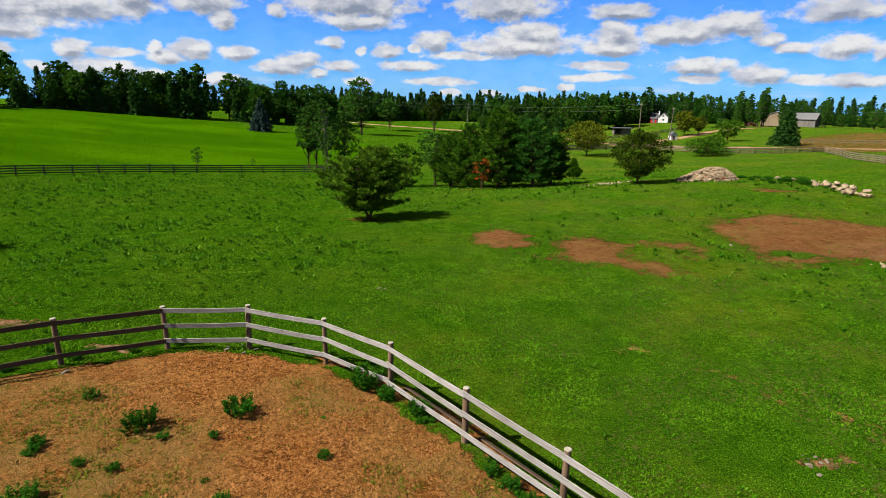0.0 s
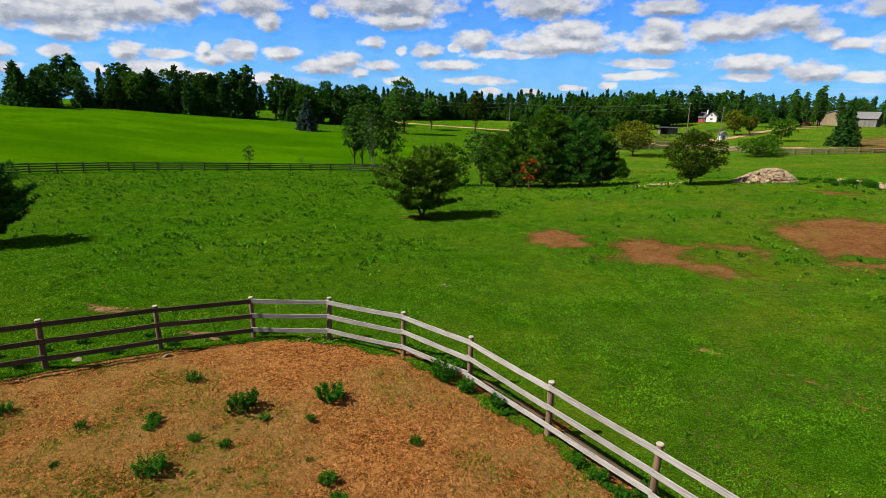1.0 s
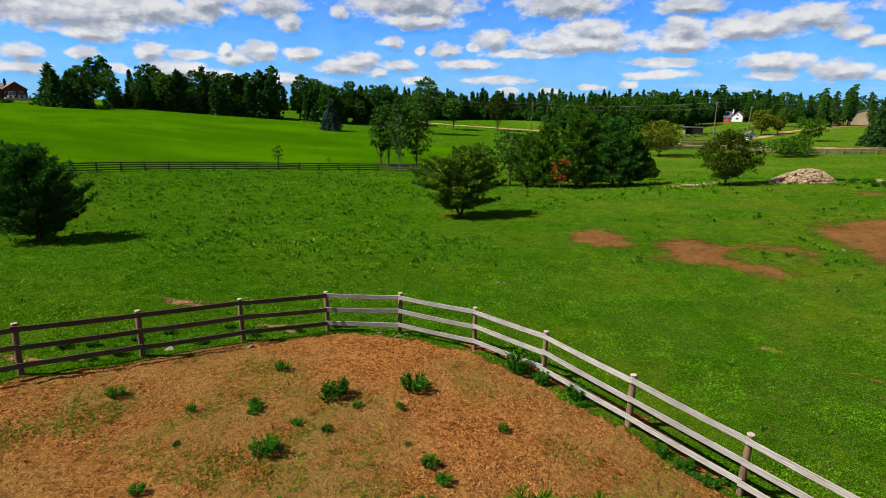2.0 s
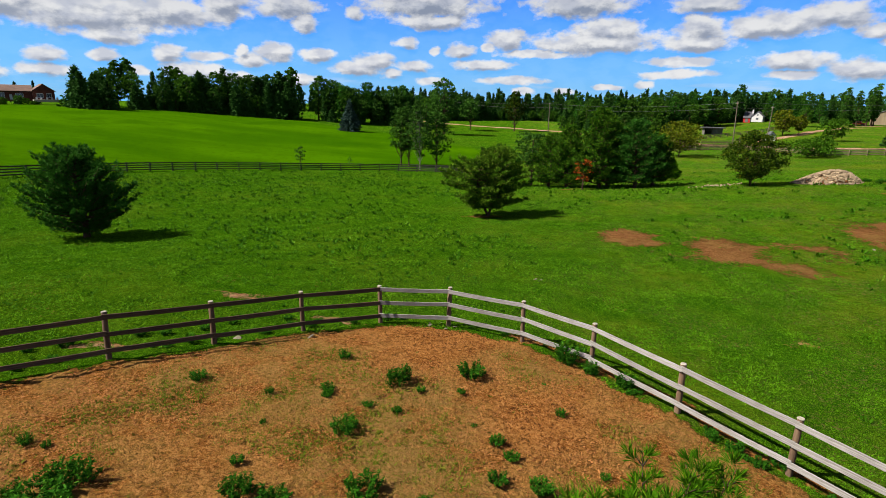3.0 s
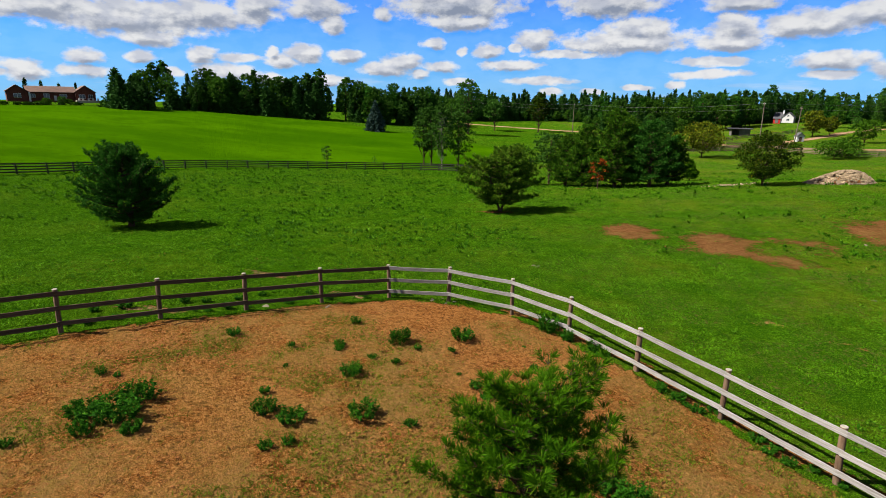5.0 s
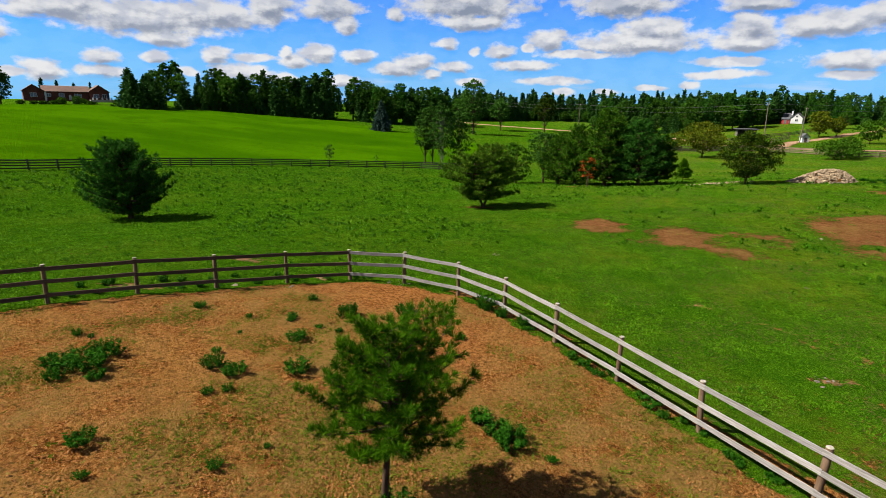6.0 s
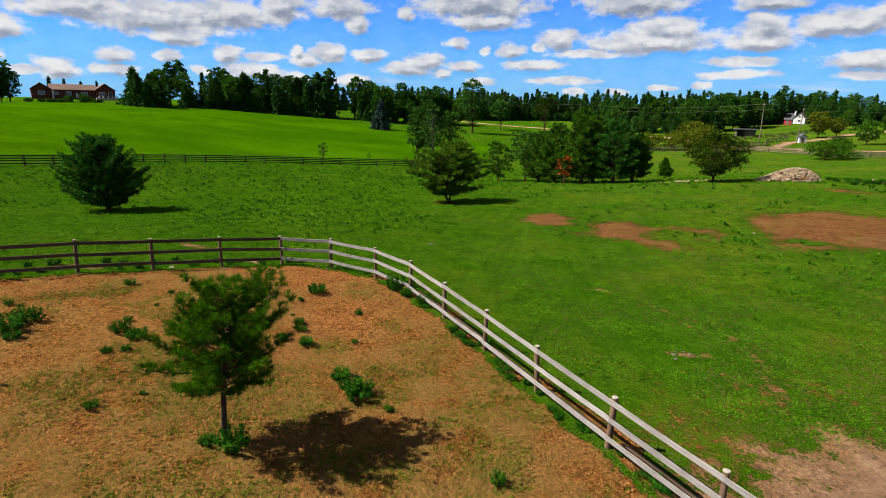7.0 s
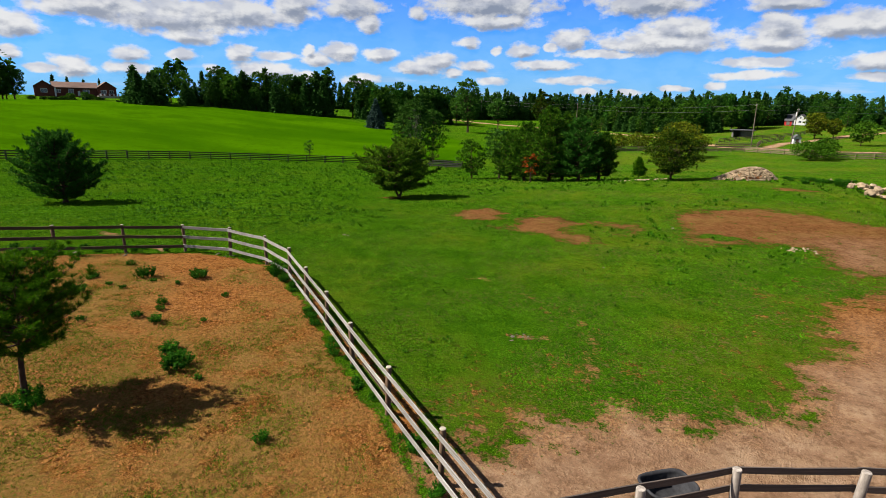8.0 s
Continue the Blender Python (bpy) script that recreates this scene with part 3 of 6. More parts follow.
def thing(name, m, label, category, group="", kind=""):
    """An Empty at the base of a thing."""
    ob = tagged(new(name), label, category, group, kind)
    ob.empty_display_size = 0.1
    ob.matrix_basis = m
    return ob


def piece(name, me, parent, m=None, label=""):
    """A mesh as one part under a thing or a part."""
    ob = new(name, me)
    ob.parent = parent
    if m is not None:
        ob.matrix_basis = m
    return tagged(ob, label)


def part(name, bm, mat, parent, label="", smooth=False):
    me = bpy.data.meshes.new(name)
    bm.to_mesh(me)
    bm.free()
    me.materials.append(mat)
    if smooth:
        me.shade_smooth()
    return piece(name, me, parent, None, label)


def box(bm, x0, x1, y0, y1, z0, z1, bevel=0.0):
    r = bmesh.ops.create_cube(bm, size=1.0, matrix=Matrix.LocRotScale(((x0 + x1) / 2, (y0 + y1) / 2, (z0 + z1) / 2), None, (x1 - x0, y1 - y0, z1 - z0)))
    if bevel:
        es = {e for v in r["verts"] for e in v.link_edges}
        bmesh.ops.bevel(bm, geom=list(es), offset=bevel, segments=1, affect="EDGES")
    return bm


def tube(points, radii, sides=6):
    """Vertices and quads of a tapered tube along points."""
    pts = [Vector(p) for p in points]
    vs, fs = [], []
    for i, p in enumerate(pts):
        d = (pts[min(i + 1, len(pts) - 1)] - pts[max(i - 1, 0)]).normalized()
        a = d.orthogonal().normalized()
        if i and prev.length:
            a = (prev - d * prev.dot(d)).normalized()
        prev = a
        b = d.cross(a)
        for k in range(sides):
            t = 2 * math.pi * k / sides
            vs.append(p + (a * math.cos(t) + b * math.sin(t)) * radii[i])
    for i in range(len(pts) - 1):
        for k in range(sides):
            k2 = (k + 1) % sides
            fs.append((i * sides + k, i * sides + k2, (i + 1) * sides + k2, (i + 1) * sides + k))
    return vs, fs


class Wood:
    """Collects tubes into one mesh."""

    def __init__(self):
        self.v, self.f = [], []

    def limb(self, points, radii, sides=6):
        v, f = tube(points, radii, sides)
        o = len(self.v)
        self.v += v
        self.f += [tuple(i + o for i in q) for q in f]

    def mesh(self, name, mat):
        return mesh_of(name, np.array([tuple(v) for v in self.v]), np.array(self.f), mat, True)


def unit(a):
    return a / np.maximum(np.linalg.norm(a, axis=-1, keepdims=True), 1e-9)


def leaves(rng, centres, out, length, width, droop=0.0):
    """Pointed leaves (four corners each, slightly folded) at the centres, facing roughly outwards."""
    k = len(centres)
    a = unit(rng.normal(size=(k, 3)) + 0.7 * out - np.array((0, 0, droop)))
    b = unit(np.cross(a, rng.normal(size=(k, 3))))
    up = np.cross(a, b)
    s = rng.uniform(0.7, 1.3, (k, 1))
    l, w = a * length * s * 0.5, b * width * s * 0.5
    v = np.stack((centres - l, centres + w + up * width * 0.12, centres + l, centres - w + up * width * 0.12), 1).reshape(-1, 3)
    return v, np.arange(4 * k).reshape(-1, 4)


def needles(rng, centres, ways, count, length, width, spread=0.55):
    """Tufts of needles: thin blades that fan out round each way."""
    k = len(centres)
    c, d = np.repeat(centres, count, 0), np.repeat(ways, count, 0)
    d = unit(d + spread * rng.normal(size=d.shape))
    side = unit(np.cross(d, rng.normal(size=d.shape))) * width * 0.5
    l = d * length * rng.uniform(0.7, 1.15, (len(c), 1))
    c = c + d * length * rng.uniform(-0.1, 0.15, (len(c), 1))
    v = np.stack((c - side * 0.6, c + l * 0.55 + side, c + l, c + l * 0.55 - side), 1).reshape(-1, 3)
    return v, np.arange(4 * len(c)).reshape(-1, 4)


def rock_mesh(name, seed, mat, flat=0.7):
    """An angular fieldstone of about one metre across."""
    rng = np.random.default_rng(seed)
    bm = bmesh.new()
    bmesh.ops.create_icosphere(bm, subdivisions=2, radius=0.5)
    cuts = unit(rng.normal(size=(7, 3)))
    depth = rng.uniform(0.26, 0.42, 7)
    for v in bm.verts:
        p = np.array(v.co)
        for c, d in zip(cuts, depth):
            over = p @ c - d
            if over > 0:
                p = p - c * over * 0.9
        p = p * (1 + 0.05 * rng.normal())
        v.co = Vector((p[0] * 1.1, p[1], p[2] * flat))
    me = bpy.data.meshes.new(name)
    bm.to_mesh(me)
    bm.free()
    me.materials.append(mat)
    return me


def at(x, y, dz=0.0, turn=0.0, scale=1.0):
    """A pose on the land."""
    return Matrix.LocRotScale((x, y, gz(x, y) + dz), Euler((0, 0, radians(turn))), (scale, scale, scale))

# ---- trees ----
def interp(profile, z):
    return float(np.interp(z, [p[0] for p in profile], [p[1] for p in profile]))


def make_pine(name, seed, profile, m, label, trunk_r, needle, bark=None, gap=0.38, per=6, rise=0.45, count=9, length=0.3, width=0.05, twig=0.32, stems=1, group="", lean=(0, 0), lobes=(), thinned=0.0):
    """White-pine habit: whorls of rising limbs with tufts of needles along their outer parts."""
    rng = np.random.default_rng(seed)
    top = profile[-1][0]
    wood = Wood()
    cs, ws = [], []
    tree = thing(name, m, label, "tree", group)
    for s in range(stems):
        turn = 2 * math.pi * s / stems + 0.5
        off = 0.0 if stems == 1 else 0.16 * top

        def spine(z):
            k = z / top
            bend = off * math.sin(min(1.0, k * 1.6) * math.pi / 2)
            return Vector((lean[0] * k + bend * math.cos(turn) + 0.02 * top * math.sin(4 * k + seed), lean[1] * k + bend * math.sin(turn) + 0.02 * top * math.sin(5 * k + 2 * seed), z))
        height = top * (1.0 if s == 0 else rng.uniform(0.75, 0.95))
        zs = np.linspace(-0.1, height * 0.98, 10)
        wood.limb([spine(z) for z in zs], [max(0.006, trunk_r * (1 - 0.93 * (z / top)) * (1.25 if z < 0.1 else 1)) / (1 if stems == 1 else 1.3) for z in zs], 9)
        z = profile[0][0]
        while z < height:
            for b in range(per):
                az = 2 * math.pi * (b + rng.uniform(-0.3, 0.3)) / per + z * 2.4 + s
                if rng.random() < thinned:
                    continue
                reach = interp(profile, z) * rng.uniform(0.68, 1.12) + 0.05
                for la, lz, lr in lobes:
                    reach *= 1 + lr * math.exp(-((z - lz) / (0.12 * top)) ** 2) * max(0.0, math.cos(az - la)) ** 3
                climb = rise * rng.uniform(0.6, 1.3) * (0.45 + 0.9 * z / top)
                root = spine(z + rng.uniform(-0.1, 0.1) * gap)
                pts = []
                for k in np.linspace(0, 1, 6):
                    r = reach * k
                    pts.append(root + Vector((math.cos(az + 0.18 * k) * r, math.sin(az + 0.18 * k) * r, climb * reach * (0.25 * k + 0.75 * k * k) * 0.8)))
                wood.limb(pts, [max(0.004, trunk_r * 0.33 * (1 - 0.85 * k) * (reach / profile[1][1]) ** 0.5) for k in np.linspace(0, 1, 6)], 4)
                along = np.arange(0.34, 1.001, max(0.05, twig * 0.5 / reach))
                for k in along:
                    i = min(4, int(k * 5))
                    p = pts[i].lerp(pts[i + 1], k * 5 - i)
                    way = (pts[i + 1] - pts[i]).normalized()
                    for side in (-1, 0, 1):
                        if side and rng.random() < 0.25:
                            continue
                        yaw = Vector((-way.y, way.x, 0)).normalized() * side
                        out = (way * 0.6 + yaw * 0.9 + Vector((0, 0, 0.45 + rng.uniform(-0.1, 0.5)))).normalized()
                        step = twig * (1.15 - 0.6 * k) * abs(side) * rng.uniform(0.5, 1.25) * min(1.0, reach)
                        q = p + out * step
                        if step > 0.1:
                            wood.limb([p, q], [0.012 * length / 0.2, 0.005], 3)
                            cs.append(p.lerp(q, 0.55))
                            ws.append(out)
                        cs.append(q)
                        ws.append(out)
            z += gap * rng.uniform(0.8, 1.2)
    cs, ws = np.array([tuple(c) for c in cs]), np.array([tuple(w) for w in ws])
    cs = cs + rng.normal(size=cs.shape) * twig * 0.12
    piece("trunk", wood.mesh("pine_trunk", bark or M_BARK), tree)
    v, f = needles(rng, cs, ws, count, length, width)
    piece("crown", mesh_of("pine_crown", v, f, needle), tree)
    return tree


def make_broadleaf(name, seed, height, crown, m, label, leaf, bark=None, clear=0.25, clumps=26, per=70, leaf_len=0.3, squash=1.0, trunk_r=None, group="", category="tree", stems=1, clump_r=0.3, flare=0.0, sparse=0.0, limbs=200):
    """A trunk with limbs to uneven leaf masses. crown: half width; clear: bare part of the height."""
    rng = np.random.default_rng(seed)
    tree = thing(name, m, label, category, group)
    wood = Wood()
    tr = trunk_r or height * 0.018
    mid, half = height * (1 + clear) / 2, height * (1 - clear) / 2
    bent = rng.normal(size=2) * 0.03 * height
    heads = []
    for s in range(stems):
        a = 2 * math.pi * s / stems + rng.uniform(0, 1)
        spread = 0.0 if stems == 1 else crown * 0.3
        zs = np.linspace(-0.1, height * 0.86, 8)
        pts = [Vector((bent[0] * (z / height) ** 2 + spread * math.cos(a) * z / height, bent[1] * (z / height) ** 2 + spread * math.sin(a) * z / height, z)) for z in zs]
        wood.limb(pts, [max(0.01, tr * (1 - 0.9 * max(0, z) / height) / math.sqrt(stems)) * (1.3 if z < 0 else 1) for z in zs], 8)
        heads.append(pts)
    centres, rads = [], []
    for i in range(clumps):
        k = (i + 0.5) / clumps
        u = 2 * k - 1
        ring = math.sqrt(max(0.0, 1 - u * u)) * (1 + flare * -u)
        a = i * 2.399 + rng.uniform(-0.4, 0.4)
        r = crown * ring * rng.uniform(0.45, 0.95)
        c = np.array((math.cos(a) * r + bent[0] * k, math.sin(a) * r + bent[1] * k, mid + half * u * rng.uniform(0.75, 0.98) * squash))
        centres.append(c)
        rads.append(clump_r * crown * rng.uniform(0.7, 1.35) * (1.0 if abs(u) < 0.8 else 0.75))
        if i % max(1, clumps // limbs):
            continue
        pts = heads[i % stems]
        j = int(np.clip(0.55 * c[2] / height * 8, 1, 6))
        p, q = pts[j], Vector(c)
        bow = p.lerp(q, 0.5) + Vector((0, 0, -0.08 * (q - p).length))
        wood.limb([p, bow, q], [max(0.008, tr * 0.32), max(0.006, tr * 0.2), 0.006 * height / 5], 4)
    cs, outs = [], []
    for c, r in zip(centres, rads):
        k = int(per * rng.uniform(0.7, 1.2) * (1 - sparse * rng.random()))
        d = unit(rng.normal(size=(k, 3)))
        d[:, 2] = np.where(d[:, 2] < -0.35, -d[:, 2] * 0.5, d[:, 2])
        rr = r * rng.uniform(0.45, 1.08, (k, 1)) ** 0.7
        cs.append(c + d * rr * np.array((1.15, 1.15, 0.85)))
        outs.append(d)
    piece("trunk", wood.mesh("tree_trunk", bark or M_BARK), tree)
    v, f = leaves(rng, np.concatenate(cs), np.concatenate(outs), leaf_len, leaf_len * 0.6, 0.15)
    piece("crown", mesh_of("tree_crown", v, f, leaf), tree)
    return tree


def make_spruce(name, seed, height, width, m, label, needle, group="", tiers=22, per=11, blade=0.5, ragged=0.25, fold=3):
    """A cone of drooping tiers of short sprays."""
    rng = np.random.default_rng(seed)
    tree = thing(name, m, label, "tree", group)
    wood = Wood()
    zs = np.linspace(-0.1, height, 7)
    wood.limb([Vector((0, 0, z)) for z in zs], [max(0.015, height * 0.015 * (1 - max(0, z) / height)) for z in zs], 7)
    cs, outs = [], []
    for t in range(tiers):
        k = t / tiers
        z = height * (0.05 + 0.95 * k)
        reach = width * (1 - k) ** 0.85 + 0.02 * height * (1 - k)
        n = max(4, int(per * (1 - 0.55 * k)))
        for b in range(n):
            a = 2 * math.pi * (b + rng.uniform(-0.35, 0.35)) / n + t * 1.3
            r = reach * rng.uniform(1 - ragged, 1 + ragged * 0.6)
            drop = -0.22 * r
            if fold > 1:
                wood.limb([Vector((0, 0, z)), Vector((math.cos(a) * r * 0.95, math.sin(a) * r * 0.95, z + drop))], [0.012 * height / 6, 0.006], 3)
            steps = max(3, int(5 * r / width) + 2)
            for q in np.linspace(0.25, 1.0, steps):
                for side in (-1, 0, 1):
                    w = side * 0.22 * r * (1.2 - q)
                    p = np.array((math.cos(a) * r * q - math.sin(a) * w, math.sin(a) * r * q + math.cos(a) * w, z + drop * q * q + rng.normal() * 0.012 * height))
                    cs.append(p)
                    outs.append((math.cos(a), math.sin(a), 0.15 if q > 0.8 else -0.1))
    cs.append(np.array((0, 0, height)))
    outs.append((0, 0, 3.0))
    cs, outs = np.array(cs), np.array(outs)
    cs, outs = np.repeat(cs, fold, 0) + rng.normal(size=(fold * len(cs), 3)) * blade * 0.22, np.repeat(outs, fold, 0)
    v, f = leaves(rng, cs, outs * 1.6, blade, blade * 0.42)
    piece("trunk", wood.mesh("spruce_trunk", M_BARK), tree)
    piece("crown", mesh_of("spruce_crown", v, f, needle), tree)
    return tree


def plant_pasture_trees():
    # young pine in the paddock
    make_pine("pine_tree", 5, [(1.4, 1.0), (1.65, 1.45), (2.1, 1.4), (2.55, 1.1), (3.0, 0.8), (3.45, 0.5), (3.9, 0.2)], at(-2.72, 2.15, 0.0, 20),
              "young bright white pine with a bare lower trunk in the paddock", 0.085, M_NEEDLE, gap=0.25, per=7, rise=0.62, count=40, length=0.17, width=0.011,
              twig=0.27, lobes=((0.0, 2.3, 0.55), (3.3, 1.7, 0.05), (0.4, 3.4, 1.0), (2.6, 3.2, 0.5)), thinned=0.05)
    # the two lone pasture pines
    make_pine("pine_tree", 8, [(0.75, 2.0), (1.2, 3.0), (2.0, 3.3), (3.0, 3.1), (4.0, 2.5), (4.9, 1.6), (5.6, 0.6)], at(-6.95, 44.0),
              "round golden-green pasture pine with several low spreading stems", 0.15, M_NEEDLE_GOLD, gap=0.45, per=6, rise=0.38, count=14, length=0.28, width=0.055, twig=0.46, stems=2, thinned=0.04)
    make_pine("pine_tree", 13, [(0.35, 1.7), (0.8, 3.1), (1.4, 3.8), (2.2, 3.45), (3.3, 2.8), (4.4, 2.05), (5.4, 1.25), (6.2, 0.4)], at(-35.5, 31.6),
              "dark full pasture pine with low branches, standing alone", 0.22, M_NEEDLE_DARK, gap=0.38, per=8, rise=0.75, count=13, length=0.3, width=0.055, twig=0.5)
    # clump in the hollow
    g = "clump of trees in the hollow"
    make_broadleaf("maple_tree", 21, 8.2, 3.0, at(-2.6, 83.7), "small dark maple with a rounded crown and bare trunk", M_LEAF_DARK, clear=0.3, clumps=34, per=90, leaf_len=0.34, group=g)
    make_broadleaf("green_shrub", 22, 6.6, 2.6, at(-6.8, 80.8), "tall bright green shrub leafy to the ground", M_LEAF, clear=0.08, clumps=30, per=80, leaf_len=0.34, group=g, category="shrub")
    for i, (x, y, h, w) in enumerate(((0.0, 78.6, 7.6, 3.3), (2.4, 76.5, 8.6, 3.6), (6.2, 72.5, 10.2, 4.4), (10.4, 70.5, 8.4, 4.0), (8.0, 77.0, 9.4, 3.8), (13.4, 72.8, 6.4, 3.0))):
        make_pine("pine_tree", 30 + i, [(0.6, w * 0.8), (h * 0.25, w), (h * 0.5, w * 0.8), (h * 0.75, w * 0.48), (h, 0.3)], at(x, y), "bushy mid-green pine crowded among its neighbours", 0.24,
                  M_NEEDLE_MID if i != 3 else M_NEEDLE_DARK, gap=0.5, per=7, rise=0.6, count=9, length=0.4, width=0.085, twig=0.6, group=g, thinned=0.05)
    make_broadleaf("red_shrub", 41, 4.2, 1.3, at(3.9, 70.2), "shrub with rusty red leaves among green pines", M_LEAF_RED, clear=0.2, clumps=12, per=45, leaf_len=0.3, group=g, category="shrub", sparse=0.5)
    # lone round bush, small pine, saplings
    make_broadleaf("thorn_tree", 43, 6.0, 3.15, at(21.4, 62.4), "broad round olive-green thorn tree with several stems", M_LEAF_OLIVE, clear=0.1, clumps=70, per=150, leaf_len=0.22, stems=3, clump_r=0.22, flare=0.0)
    make_pine("pine_sapling", 45, [(0.3, 0.9), (0.9, 1.15), (1.9, 0.75), (2.8, 0.35), (3.4, 0.1)], at(20.4, 91.0), "small green pine sapling in the pasture", 0.06, M_NEEDLE, gap=0.35, per=6, count=9, length=0.36, width=0.08, twig=0.35)
    make_broadleaf("sapling", 46, 4.2, 1.5, at(-51.0, 107.6), "thin dark sapling behind the field fence", M_LEAF_DARK, clear=0.2, clumps=12, per=26, leaf_len=0.34, clump_r=0.34, sparse=0.4)
    make_broadleaf("sapling", 47, 2.1, 0.6, at(-41.5, 112.0), "thin dark sapling behind the field fence", M_LEAF_DARK, clear=0.2, clumps=7, per=14, leaf_len=0.3, sparse=0.4)
    # slim trees at the end of the field fence
    g = "slim trees by the field fence"
    for i, (x, y, h, w) in enumerate(((-31.2, 117.0, 13.4, 2.6), (-29.2, 116.0, 14.0, 2.3), (-25.4, 109.2, 14.6, 2.7), (-22.4, 112.5, 12.5, 2.9))):
        make_broadleaf("poplar_tree", 50 + i, h, w, at(x, y), "slim grey-green poplar with a pale bare stem", M_LEAF_GREY if i < 2 else M_LEAF_DARK, M_BIRCH_BARK if i == 2 else None, clear=0.2, clumps=44, per=62, leaf_len=0.42, clump_r=0.33, trunk_r=0.15, group=g, flare=0.25)
    # beyond the pale fence
    make_broadleaf("field_maple", 60, 8.6, 5.0, at(34.9, 142.4), "broad yellow-green tree beside the road fence", M_LEAF_YELLOW, clear=0.16, clumps=40, per=75, leaf_len=0.5)
    make_broadleaf("green_shrub", 61, 4.2, 4.4, at(62.0, 136.0), "wide low green shrub before the rail fence", M_LEAF, clear=0.06, clumps=40, per=60, leaf_len=0.42, category="shrub", squash=0.9)
    make_broadleaf("green_shrub", 62, 4.8, 3.2, at(66.0, 139.5), "wide low green shrub before the rail fence", M_LEAF, clear=0.06, clumps=30, per=60, leaf_len=0.42, category="shrub")
    for i, (x, y, h, w) in enumerate(((20.5, 160.0, 4.2, 3.2), (26.5, 163.5, 4.6, 3.6), (32.5, 163.0, 5.2, 3.6), (39.5, 165.0, 5.0, 3.4), (44.0, 168.0, 4.0, 3.0))):
        make_broadleaf("yellow_shrub", 63 + i, h, w, at(x, y), "yellow-green leafy shrub beside the road", M_LEAF_YELLOW, clear=0.05, clumps=26, per=48, leaf_len=0.5, category="shrub", group="roadside shrubs")
    make_spruce("spruce_tree", 70, 12.8, 4.1, at(100.4, 167.4), "tall dense dark spruce at the field edge", M_SPRUCE, tiers=26, per=13, blade=0.7)
    make_spruce("blue_spruce", 71, 10.6, 3.9, at(-66.0, 188.0), "blue-grey spruce at the corner of the hayfield", M_BLUE_SPRUCE, tiers=20, per=11, blade=0.8)
    make_broadleaf("roadside_tree", 72, 21.0, 6.2, at(-34.8, 208.5), "tall dark leaning roadside tree", M_LEAF_DARK, clear=0.2, clumps=40, per=80, leaf_len=0.8, flare=0.2)
    make_broadleaf("roadside_tree", 73, 13.2, 5.0, at(-27.9, 242.0), "dark roadside tree on a short trunk", M_LEAF_DARK, clear=0.3, clumps=34, per=62, leaf_len=0.8)
    make_broadleaf("roadside_tree", 74, 17.4, 4.4, at(-8.6, 248.4), "roadside tree turning orange at its top", M_LEAF_OLIVE, clear=0.25, clumps=34, per=62, leaf_len=0.8, flare=0.35)
    make_broadleaf("driveway_tree", 75, 9.5, 4.2, at(92.6, 222.0), "yellow-green tree beside the gravel drive", M_LEAF_YELLOW, clear=0.15, clumps=34, per=55, leaf_len=0.7)
    make_broadleaf("driveway_tree", 76, 7.0, 2.8, at(100.5, 227.0), "yellow-green tree beside the gravel drive", M_LEAF_YELLOW, clear=0.12, clumps=24, per=50, leaf_len=0.7)
    make_broadleaf("driveway_tree", 77, 7.5, 4.6, at(94.5, 190.5), "round green tree beside the gravel drive", M_LEAF, clear=0.12, clumps=30, per=55, leaf_len=0.6)


plant_pasture_trees()


